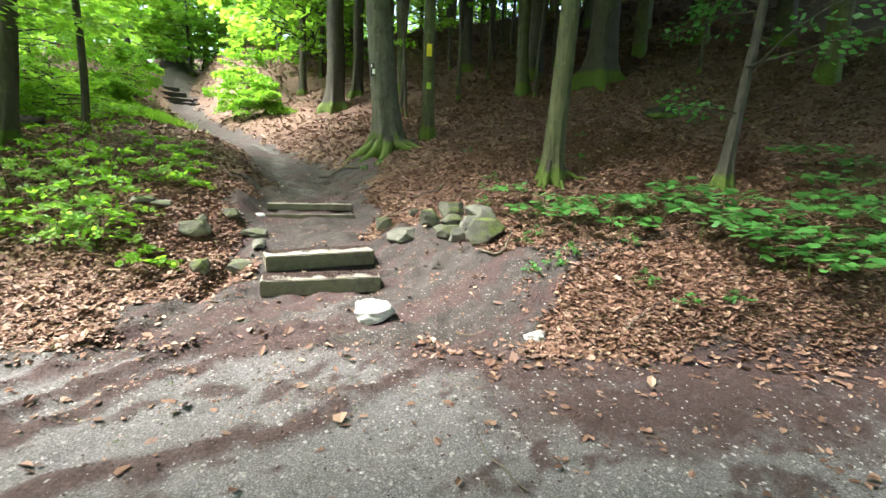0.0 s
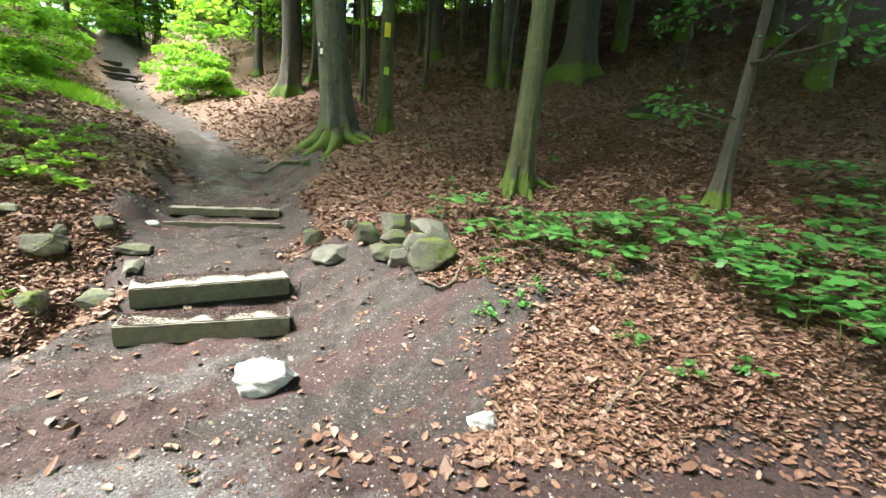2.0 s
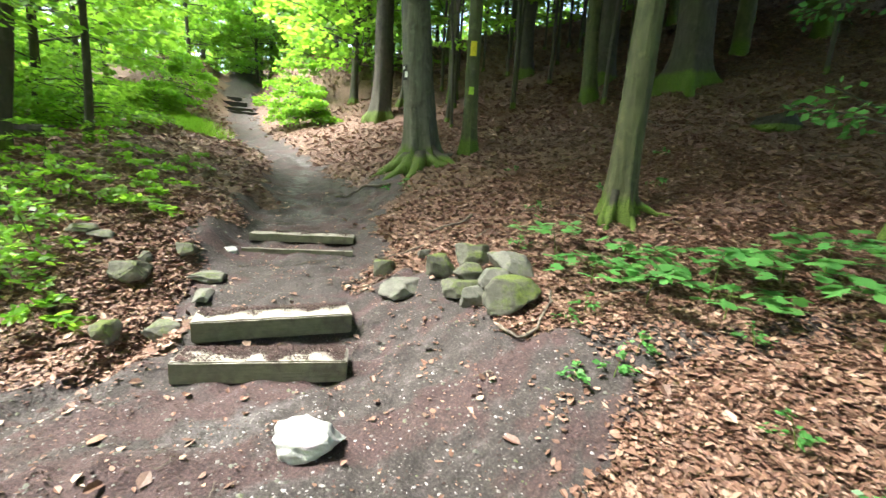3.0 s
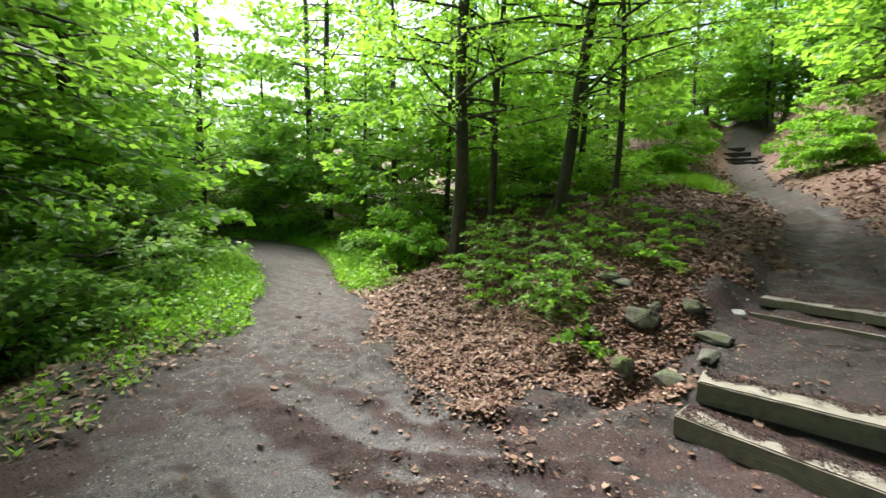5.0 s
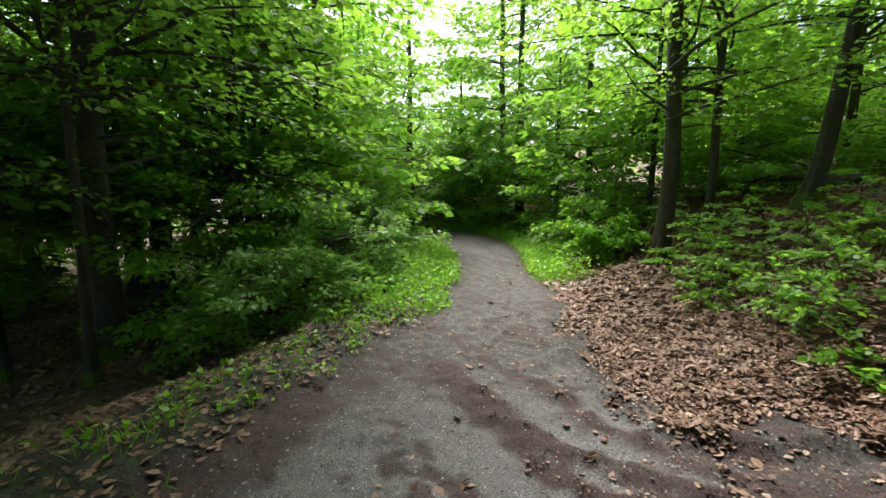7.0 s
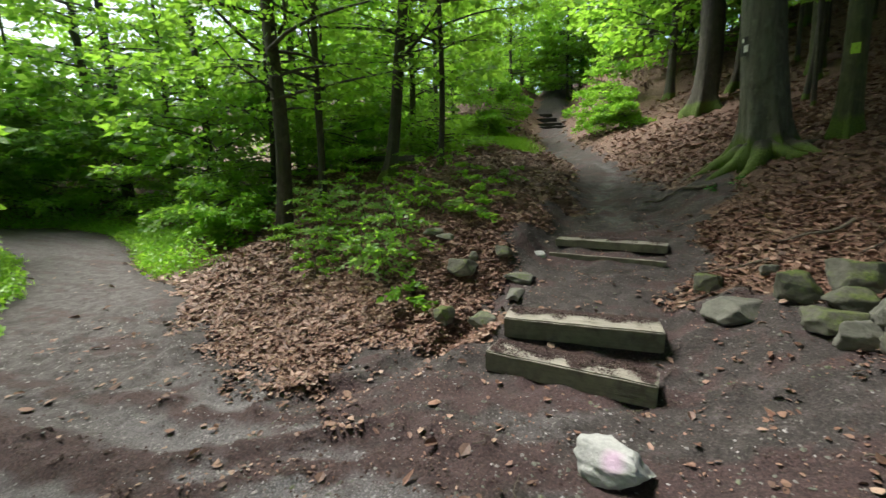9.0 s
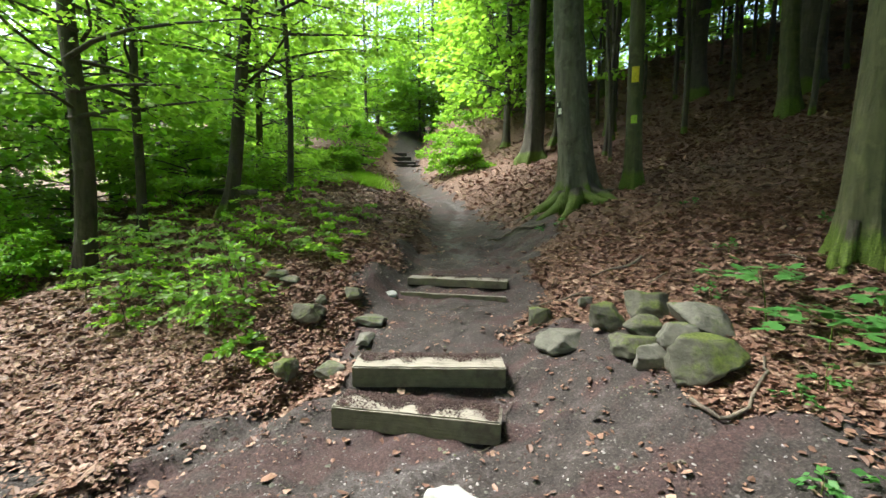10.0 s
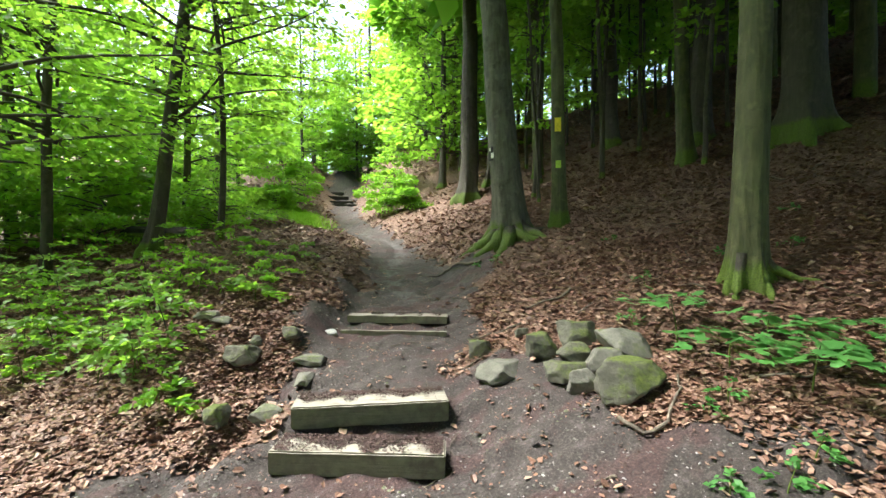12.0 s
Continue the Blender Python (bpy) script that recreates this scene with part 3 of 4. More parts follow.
def root(t, angle, reach, thick, seed):
    """A mossy surface root that leaves the trunk's foot and dives into the soil."""
    r = np.random.RandomState(seed)
    u = np.linspace(0, 1, 9)
    a = radians(angle) + 0.5 * u ** 2 * r.uniform(-1, 1)
    x0, y0, z0 = t.matrix_basis.translation
    x, y = x0 + (0.12 + reach * u) * np.cos(a), y0 + (0.12 + reach * u) * np.sin(a)
    z = height(x, y) + 0.3 * np.exp(-u * 4.5) + thick * (0.45 - 1.3 * u ** 2)
    rad = thick * (1.25 - 0.95 * u) * r.uniform(0.9, 1.12, 9)
    part("root", mesh_of("root", *tube(np.stack([x - x0, y - y0, z - z0], -1), rad, 9), t.children[0].data.materials[0], True), t)


for n, (angle, reach, thick) in enumerate([(200, 0.95, 0.13), (232, 0.9, 0.14), (262, 1.0, 0.14), (290, 0.8, 0.13), (318, 0.9, 0.12), (345, 0.7, 0.1), (165, 0.8, 0.1)]):
    root(big, angle, reach, thick, 700 + n)
for n, (angle, reach, thick) in enumerate([(225, 0.3, 0.05), (285, 0.35, 0.05), (340, 0.5, 0.045)]):
    root(tree_2, angle, reach, thick, 720 + n)

MIDC = dict(first=2.3, spread=3.2, count=6400, leaf=0.115, mat=LEAF, limbs=40, droop=0.2)
tree("roadside_tree", -5.85, 2.5, 11, 0.14, BARK_DARK, "slim dark beech on the bank with layered green leaves", 11, (0.01, 0.02), MIDC, flare=0.5, bend=0.07)
tree("roadside_tree", -6.1, 3.75, 10, 0.08, BARK_DARK, "thin dark stem on the bank with layered green leaves", 12, (0.01, 0.03), dict(MIDC, count=3800), flare=0.4)
tree("roadside_tree", -4.75, 4.35, 11, 0.12, BARK_DARK, "dark leaning beech above the bank in bright leaf", 13, (0.1, 0.07), MIDC, flare=0.7, bend=0.05)
tree("roadside_tree", -3.93, 5.05, 9, 0.06, BARK_DARK, "thin curved dark sapling on the bank in bright leaf", 14, (-0.01, 0.02), dict(MIDC, count=3600, spread=2.6), flare=0.4, bend=0.12)

# ---- woods on the slope ----
rs = np.random.RandomState(5)
slope = [thing("slope_tree", 0, 0, 0, "straight bare beech trunk rising from the leafy slope", "tree", "trees on the slope") for _ in range(3)]
for k, t in enumerate(slope):
    part("trunk", trunk_mesh(30 + k, 17, (0.22, 0.14, 0.06)[k], (BARK_DARK, BARK_GREEN, BARK_DARK)[k], (0.01 * k, 0.01)), t)
    # oversized leaves on the first two crowns are there to shade the slope
    c, b = crown_mesh(33 + k, 17, (8.0, 6.0, 2.6)[k], (5.4, 4.6, 2.2)[k], (620, 500, 1000)[k], (1.3, 1.3, 0.24)[k], LEAF if k == 2 else LEAF_SHADE)
    part("crown", c, t)
    tagged(part("twigwork", mesh_of("twigwork", *joined(b), BARK_DARK, True), t), kind="stuff")
spots = [(6.7, 8.3, 0), (5.9, 7.35, 2), (6.05, 6.9, 2), (5.6, 11.4, 0), (8.8, 12.4, 0), (12.0, 4.5, 0), (11.2, 6.4, 1), (9.4, 4.6, 2), (13.5, 8.8, 0), (4.4, 8.6, 2), (3.2, 11.5, 1), (10.3, 2.2, 1), (14, 2, 0), (7.6, 11, 1)]
while len(spots) < 32:
    x, y = rs.uniform(2.6, 8), rs.uniform(8, 15)
    if min(math.hypot(x - a, y - b) for a, b, _ in spots) > 0.8:
        spots.append((x, y, 2))
while len(spots) < 130:
    x, y = rs.uniform(2, 34), rs.uniform(-1, 36)
    if 0.28 * x + 0.24 * y > 3.6 and min(math.hypot(x - a, y - b) for a, b, _ in spots) > 1.5 and math.hypot(x - 3.4, y - 1.4) > 4.5:
        spots.append((x, y, rs.choice([0, 1, 1, 2, 2])))
for n, (x, y, k) in enumerate(spots):
    m = pose(x, y, ground_at(x, y) - 0.05, rs.uniform(-2, 2), rs.uniform(-2, 2), rs.uniform(0, 360)) @ Matrix.Scale(rs.uniform(0.85, 1.2), 4)
    if n < 3:
        slope[n].matrix_basis = m
    else:
        copy_thing(slope[k], m)

# ---- leafy woods along the road and behind the bank ----
leafy = []
for k in range(4):
    t = thing("leafy_tree", 0, 0, 0, "young broadleaf tree in full bright green leaf", "tree", "leafy trees along the road")
    part("trunk", trunk_mesh(60 + k, 12, 0.12 + 0.03 * k, BARK_DARK, (0.01, 0.01)), t)
    c, b = crown_mesh(64 + k, 12.5, 0.9 + 0.4 * k, 3.7, 3800, 0.275, (LEAF, LEAF, LEAF_SHADE, LEAF_PALE)[k], limbs=52, droop=0.2)
    part("crown", c, t)
    tagged(part("twigwork", mesh_of("twigwork", *joined(b), BARK_DARK, True), t), kind="stuff")
    leafy.append(t)
near = [(-9.3, -6.6, 2), (-12.4, -5.4, 0), (-10.6, -4.9, 0), (-11.5, -3.4, 1), (-14.5, -4.2, 0), (-7.2, -8.6, 2), (-10.8, -7.6, 2), (-13.5, -7, 1), (-17.5, -6.5, 0),
        (-8.6, 4.6, 0), (-10.6, 4.2, 1), (-13.2, 4.6, 0), (-15.8, 4.4, 2), (-18.5, 4.8, 1), (-11.2, 8.4, 1), (-8.8, 13.2, 0), (-0.2, 16.2, 1), (-1.3, 19.6, 0), (0.9, 24, 1), (-12, 14, 1), (-10.8, 18.4, 0), (-1.8, 22.5, 0), (0.2, 19.5, 2), (-9.8, 24.5, 0), (-6.5, 30, 1), (-3.5, 27, 0), (-11, 30, 1),
        (0.6, 17.4, 0), (1.4, 21, 1), (2.6, 24.5, 0), (-2.4, 25.5, 1), (-0.8, 27, 0), (1.5, 31, 1), (-8, 33, 0), (-4.5, 35, 1), (-11, 37, 0), (-7, 27.8, 0), (-9.5, -10, 2), (-12.5, -10.5, 2), (-14, -13, 2), (-8, -11.5, 2), (-16, -10.5, 2), (-18, -14, 2), (-12, -15, 2),
        (-15.5, -2.4, 0), (-24, 7, 0), (-19.5, -3.6, 0), (-25, -4.6, 1), (-9.6, 6.4, 1), (-6.8, 8.4, 0), (-18.2, -3.0, 1), (-21.5, -4.4, 0), (-13, -3.4, 1), (7.5, 19, 0), (17, 22, 1), (12, 26, 1), (22, 19, 1), (9, 29, 0),
        (-20, 0.6, 1), (-23.5, -1.5, 0), (-21.5, 3.6, 3), (-26, 3, 0), (-25, -6, 1), (-29, -2, 0)]
while len(near) < 128:
    a, d = rs.uniform(0, 6.283), rs.uniform(18, 55)
    x, y = d * math.cos(a), d * math.sin(a)
    dn, ds = y - float(north_edge(x)), float(south_edge(x)) - y
    if (x < -3 - 0.35 * max(y, 0) or y < -12) and (d > 27 or y < 5) and (dn > 3 or ds > 3) and min(math.hypot(x - p, y - q) for p, q, _ in near) > 2.4:
        near.append((x, y, rs.randint(0, 4)))
FIRST = {[k for _, _, k in near].index(kind): kind for kind in range(4)}
for n, (x, y, k) in enumerate(near):
    along = math.degrees(math.atan2(y + 3.2, 0.4 - x))
    low = 0.5 if 11.5 < along < 18.5 and x < -15 else 0.72 if -14 < x < -8 and 4 < y < 9 else 0.92 if -19 < x < -9.5 and -6 < y < -2 else 1.05
    m = pose(x, y, ground_at(x, y) - 0.05, 0, 0, rs.uniform(0, 360)) @ Matrix.Scale(low * rs.uniform(0.85, 1.15), 4)
    if n in FIRST:
        leafy[FIRST[n]].matrix_basis = m
    else:
        copy_thing(leafy[k], m)

# ---- far woods that close the place ----
pos, fr = [], np.random.RandomState(17)
for n in range(150):
    a, d = n / 150 * 6.283 + fr.uniform(-0.05, 0.05), fr.uniform(58, 74)
    x, y, wide, high = d * math.cos(a), d * math.sin(a), fr.uniform(2.5, 4.5), fr.uniform(11, 19)
    open_sky = 0.45 if abs(math.degrees(math.atan2(y + 3.2, 0.4 - x)) - 15) < 5 else 1.0
    u = fr.normal(0, 1, (420, 3))
    u *= (fr.uniform(0.3, 1, 420) ** 0.4 / np.linalg.norm(u, axis=1))[:, None]
    pos.append(u * [wide, wide, high * open_sky * 0.52] + [x, y, ground_at(x, y) + high * open_sky * 0.48])
pos = np.concatenate(pos)
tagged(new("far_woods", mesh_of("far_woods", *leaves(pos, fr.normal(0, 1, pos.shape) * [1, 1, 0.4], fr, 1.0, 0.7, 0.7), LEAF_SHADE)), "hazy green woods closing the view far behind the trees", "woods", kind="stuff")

# ---- added unseen beeches behind the road whose crowns shade junction and slope ----
tall = tree("tall_beech", 1.5, -9.2, 17, 0.28, BARK, "added unseen beech behind the road whose wide crown shades the junction", 91, (0.0, 0.0), dict(HIGH, first=7.5, spread=6.5, count=2200), group="tall beeches behind the road")
for x, y in ((-3.3, -7.4), (6.5, -9.5), (-2.6, -10.5), (9.5, -6.2), (10.5, -2.2), (4, -14), (14, -8)):
    copy_thing(tall, pose(x, y, ground_at(x, y) - 0.05, 0, 0, 47 * x))

# ---- timber steps ----
def beam(name, length, depth, high, x, y, z, rz, label, seed, tip=0.0, mat=TIMBER):
    """A squared timber with worn, rounded edges; its front top edge starts at the origin of its left end."""
    r = np.random.RandomState(seed)
    bm = bmesh.new()
    bmesh.ops.create_cube(bm, size=1)
    bmesh.ops.scale(bm, vec=(length, depth, high), verts=bm.verts)
    bmesh.ops.bevel(bm, geom=list(bm.edges), offset=min(depth, high) * 0.06, segments=2, affect='EDGES')
    bmesh.ops.subdivide_edges(bm, edges=[e for e in bm.edges if e.calc_length() > 0.3], cuts=18, use_grid_fill=True)
    for v in bm.verts:
        v.co += Vector((0, 0.006 * noise.noise(Vector((v.co.x * 4, v.co.y * 9, seed))), 0.005 * noise.noise(Vector((v.co.x * 5, seed, v.co.z * 9))) + r.normal(0, 0.0008)))
        v.co += Vector((length / 2, depth / 2, -high / 2))
    me = bpy.data.meshes.new(name)
    bm.to_mesh(me)
    bm.free()
    me.materials.append(mat)
    ob = new(name, me)
    ob.matrix_basis = pose(x, y, z, 0, tip, rz)
    return tagged(ob, label, "step", "timber steps of the path")


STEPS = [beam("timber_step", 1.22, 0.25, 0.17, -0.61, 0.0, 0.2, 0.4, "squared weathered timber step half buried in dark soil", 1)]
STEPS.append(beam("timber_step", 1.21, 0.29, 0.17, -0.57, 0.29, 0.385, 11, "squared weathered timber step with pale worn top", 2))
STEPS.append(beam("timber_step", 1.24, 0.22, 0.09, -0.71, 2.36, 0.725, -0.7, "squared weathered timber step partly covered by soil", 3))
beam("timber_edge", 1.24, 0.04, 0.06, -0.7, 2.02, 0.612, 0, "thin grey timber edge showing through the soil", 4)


# ---- stones ----
def rock(name, x, y, z, sx, sy, sz, seed, mat, label, group="", rz=0.0, cuts=6, tilt=(0, 0), lumps=0.05):
    """A broken stone: a block cut by planes, roughened and rounded."""
    r = np.random.RandomState(seed)
    bm = bmesh.new()
    bmesh.ops.create_cube(bm, size=1.7)
    for k in range(cuts + 5):
        d = Vector(r.normal(0, 1, 3)).normalized()
        if k < 3:
            d = Vector((math.cos(k * 2.1 + seed), math.sin(k * 2.1 + seed), 0.45)).normalized()
        bmesh.ops.bisect_plane(bm, geom=list(bm.verts) + list(bm.edges) + list(bm.faces), plane_co=d * r.uniform(0.6, 0.95), plane_no=d, clear_outer=True)
        bmesh.ops.contextual_create(bm, geom=[e for e in bm.edges if e.is_boundary])
    bmesh.ops.dissolve_limit(bm, angle_limit=radians(4), verts=list(bm.verts), edges=list(bm.edges))
    bmesh.ops.bevel(bm, geom=list(bm.edges), offset=0.06, segments=2, affect='EDGES', clamp_overlap=True)
    bmesh.ops.triangulate(bm, faces=list(bm.faces))
    for _ in range(3):
        bmesh.ops.subdivide_edges(bm, edges=[e for e in bm.edges if e.calc_length() > 0.2], cuts=1)
        bmesh.ops.triangulate(bm, faces=list(bm.faces))
    for v in bm.verts:
        p = v.co.copy()
        c = p * (1 + 1.6 * lumps * noise.noise(p * 1.7 + Vector((seed, 0, 0))) + 1.1 * lumps * noise.noise(p * 4.2 + Vector((0, seed, 0))) + 0.6 * lumps * noise.noise(p * 9))
        v.co = (c.x * sx * 0.84, c.y * sy * 0.84, c.z * sz * 0.84)
    me = bpy.data.meshes.new(name)
    bm.to_mesh(me)
    bm.free()
    me.polygons.foreach_set("use_smooth", np.ones(len(me.polygons), bool))
    me.materials.append(mat)
    ob = new(name, me)
    ob.matrix_basis = pose(x, y, z, tilt[0], tilt[1], rz)
    return tagged(ob, label, "rock", group)


HEAP = "heap of mossy stones"
rock("rock", 0.45, -0.7, 0.07, 0.26, 0.18, 0.15, 17, MARKED_ROCK, "white limestone lump with a faint pink mark on bare soil", "", -12, 7, (0, 0), 0.06)
rock("rock", 1.72, -1.45, 0.03, 0.14, 0.11, 0.08, 12, WHITE_ROCK, "small pale stone among brown leaves", "", 0, 6, (0, 0), 0.07)
rock("rock", 1.98, -1.38, 0.02, 0.07, 0.06, 0.06, 13, ROCK, "small mossy stone among brown leaves")
rock("rock", 1.08, 0.95, ground_at(1.08, 0.95) + 0.05, 0.32, 0.21, 0.14, 100, ROCK_BARE, "pale sandstone with a green mossy edge at the heap's end", HEAP)
rock("rock", 1.43, 1.05, ground_at(1.43, 1.05) + 0.067, 0.198, 0.146, 0.172, 101, ROCK, "dark blocky stone capped with moss", HEAP)
rock("rock", 1.78, 1.12, ground_at(1.78, 1.12) + 0.085, 0.242, 0.162, 0.171, 102, ROCK, "green mossy stone at the back of the heap", HEAP)
rock("rock", 1.66, 0.86, ground_at(1.66, 0.86) + 0.050, 0.186, 0.138, 0.131, 103, ROCK, "small mossy stone between larger ones", HEAP)
rock("rock", 2.08, 0.74, ground_at(2.08, 0.74) + 0.11, 0.31, 0.24, 0.15, 104, ROCK_BARE, "large grey slab leaning in the heap", HEAP, 0, 5, (18, 12))
rock("rock", 1.87, 0.62, ground_at(1.87, 0.62) + 0.073, 0.190, 0.140, 0.171, 105, ROCK_BARE, "grey angular stone in the middle of the heap", HEAP)
rock("rock", 1.56, 0.63, ground_at(1.56, 0.63) + 0.047, 0.216, 0.161, 0.112, 106, ROCK, "low mossy slab at the heap's edge", HEAP)
rock("rock", 1.65, 0.44, ground_at(1.65, 0.44) + 0.053, 0.160, 0.119, 0.128, 107, ROCK_BARE, "grey-green pointed stone at the heap's edge", HEAP)
rock("rock", 1.92, 0.28, ground_at(1.92, 0.28) + 0.097, 0.33, 0.25, 0.2, 208, ROCK, "largest olive-green stone of the heap", HEAP)
rock("rock", 0.90, 1.51, ground_at(0.90, 1.51) + 0.056, 0.151, 0.112, 0.134, 109, ROCK, "small dark mossy stone beside the path", HEAP)
rock("rock", 1.32, 1.52, ground_at(1.32, 1.52) + 0.032, 0.097, 0.072, 0.074, 110, ROCK_BARE, "small grey stone in leaves", HEAP)
rock("rock", -1.40, 1.16, ground_at(-1.40, 1.16) + 0.051, 0.24, 0.17, 0.15, 111, ROCK, "rounded yellow-green mossy boulder in leaves")
rock("rock", -1.37, 1.38, ground_at(-1.37, 1.38) + 0.036, 0.083, 0.062, 0.079, 112, ROCK, "small mossy stone on the bank")
rock("rock", -1.07, 1.51, ground_at(-1.07, 1.51) + 0.039, 0.127, 0.095, 0.087, 113, ROCK, "dark mossy stone on the bank")
rock("rock", -0.86, 0.54, ground_at(-0.86, 0.54) + 0.046, 0.171, 0.128, 0.102, 114, ROCK_BARE, "grey stone beside the washed channel")
rock("rock", -1.22, 0.41, ground_at(-1.22, 0.41) + 0.053, 0.156, 0.117, 0.117, 115, ROCK, "bright mossy stone beside the washed channel")
rock("rock", -0.78, 1.28, ground_at(-0.78, 1.28) + 0.03, 0.21, 0.15, 0.06, 116, ROCK_BARE, "flat pale bedrock showing in the channel")
rock("rock", -0.68, 0.9, ground_at(-0.68, 0.9) + 0.03, 0.11, 0.15, 0.06, 117, ROCK_BARE, "flat mossy bedrock showing in the channel")
rock("rock", -0.77, 1.91, ground_at(-0.77, 1.91) + 0.023, 0.103, 0.077, 0.050, 118, WHITE_ROCK, "small white stone beside the upper step")
rock("rock", -2.06, 1.68, ground_at(-2.06, 1.68) + 0.04, 0.19, 0.142, 0.05, 119, ROCK_BARE, "flat pale slab on the leafy bank")
rock("rock", -1.83, 1.57, ground_at(-1.83, 1.57) + 0.04, 0.146, 0.109, 0.06, 120, ROCK_BARE, "flat grey slab on the leafy bank")
rock("rock", -5.42, 9.94, ground_at(-5.42, 9.94) + 0.103, 0.402, 0.300, 0.229, 121, ROCK, "dark mossy boulder by the bend of the path")
tree_stump = rock("tree_stump", 6.95, 3.0, ground_at(6.95, 3.0) + 0.02, 0.45, 0.34, 0.28, 131, ROT, "dark rotten stump with a mossy cap on the slope")
tree_stump["category"] = "stump"
mossy = rock("fallen_log", -5.4, 5.5, ground_at(-5.4, 5.5) + 0.1, 0.9, 0.25, 0.2, 133, ROT, "dark rotten log lying under the bank's trees", rz=25)
mossy["category"] = "log"


# ---- trail marks painted on the trunks ----
def patch(name, parent, radius, facing, z, wide, high, mat, label, cx=0.0, cy=0.0):
    """A thin painted patch that follows the round of the trunk."""
    a = np.linspace(-wide / radius / 2, wide / radius / 2, 7) + radians(facing)
    rim = np.array([z, z + high * 0.5, z + high])
    v = np.array([(cx + radius * math.cos(k), cy + radius * math.sin(k), h) for h in rim for k in a])
    f = np.array([(r * 7 + c, r * 7 + c + 1, r * 7 + c + 8, r * 7 + c + 7) for r in range(2) for c in range(6)])
    return part(name, mesh_of(name, v, f, mat, True), parent, label)


for tr, radius, facing, z, wide, high, mat, label in (
        (tree_y, 0.143, 258, 1.76, 0.12, 0.26, YELLOW, "yellow painted trail mark"), (tree_y, 0.146, 258, 1.07, 0.1, 0.14, LIME, "lime painted trail mark"),
        (big, 0.3, 214, 1.55, 0.13, 0.27, BLACK, "black painted trail mark"), (big, 0.304, 222, 1.6, 0.07, 0.1, WHITE, "white painted trail mark"), (big, 0.304, 213, 1.74, 0.04, 0.06, WHITE, "white painted trail mark")):
    lean, bend, seed = ((-0.08, 0.01), 0.0, 1) if tr is big else ((-0.015, 0.01), 0.03, 2)
    m = z + high / 2
    patch("trail_mark", tr.children[0], radius + 0.006, facing, z, wide, high, mat, label, lean[0] * m + bend * math.sin(m * 0.9) + 0.02 * math.sin(m * 1.7 + seed), lean[1] * m + 0.02 * math.cos(m * 1.3 + seed))

# ---- dark steps in the gully at the top of the path ----
for n in range(4):
    y = 20.2 + 0.6 * n
    x = float(path_x(y)) - 0.75 - 0.1 * n
    beam("timber_step", 1.5 - 0.15 * n, 0.3, 0.45, x, y, ground_at(x + 0.6, y) + 0.3, 15, "dark timber step at the head of the gully", 40 + n, mat=DARK_TIMBER)
# ---- undergrowth ----
def stem_line(r, h, lean):
    s = np.linspace(0, 1, 6)
    a = r.uniform(0, 6.283)
    return np.stack([lean * h * s ** 1.5 * math.cos(a), lean * h * s ** 1.5 * math.sin(a), h * s - 0.02], -1)


def sapling(x, y, h, spread, count, leaf, mat, seed, label, name="sapling", group="saplings on the bank"):
    """A small leafy shoot: a stem and level sprays of leaves."""
    r = np.random.RandomState(seed)
    t = thing(name, x, y, ground_at(x, y), label, "plant", group)
    line = stem_line(r, h, 0.25)
    part("stem", mesh_of("stem", *tube(line, np.linspace(0.006, 0.002, 6) * (0.6 + h), 5), BARK_DARK, True), t)
    tiers = max(4, int(9 * h + 2))
    k = r.randint(0, tiers, count)
    hz = 0.3 + 0.7 * (k + 0.5) / tiers
    az = (k * 2.4) % 6.283 + r.choice([-0.35, 0.35], count) * r.uniform(0.2, 1, count)
    d = spread * r.uniform(0.1, 1, count) * (1.15 - 0.6 * hz)
    at = np.stack([np.interp(hz, np.linspace(0, 1, 6), line[:, n]) for n in range(3)], -1)
    pos = at + np.stack([d * np.cos(az), d * np.sin(az), 0.12 * d - 0.3 * d ** 2 / max(spread, 0.01) + r.normal(0, 0.012, count)], -1)
    out = np.stack([np.cos(az), np.sin(az), np.full(count, -0.15)], -1)
    tagged(part("foliage", mesh_of("foliage", *leaves(pos, out, r, leaf, 0.4, 0.62), mat), t), kind="stuff")
    return t


SHOOT = "low beech shoot with fresh green leaves on the leafy bank"
shoots = [(-2.4, 1.07, 0.55), (-3.06, 1.43, 0.6), (-2.26, 1.34, 0.65), (-3.7, 2.33, 0.7), (-3.78, 3.01, 0.6), (-2.65, 2.42, 0.5), (-1.96, 2.23, 0.4), (-1.85, 2.75, 0.4), (-4.69, 2.26, 0.8), (-4.66, 2.62, 0.9), (-3.59, 1.12, 0.35),
          (-1.81, 0.6, 0.2), (-2.68, 0.95, 0.5), (-2.45, 3.31, 0.4), (-5.1, 1.9, 0.5), (-6.2, 3.2, 0.8), (-3.58, 3.58, 0.7), (-1.73, 2.07, 0.3), (-2.85, 1.9, 0.6), (-2.3, 0.9, 0.45), (-3.72, 1.6, 0.5), (-4.2, 1.7, 0.5), (-4.9, 3.3, 0.9), (-3.2, 4.2, 0.5), (-2.2, 4.4, 0.3), (-3.1, 2.7, 0.6), (-4.1, 2.0, 0.6), (-5.5, 2.9, 0.7)]
for n, (x, y, h) in enumerate(shoots):
    sapling(x, y, h, 0.32 + 0.35 * h, int(150 + 260 * h), 0.075, LEAF_PALE if n % 3 == 0 else LEAF, 300 + n, SHOOT)


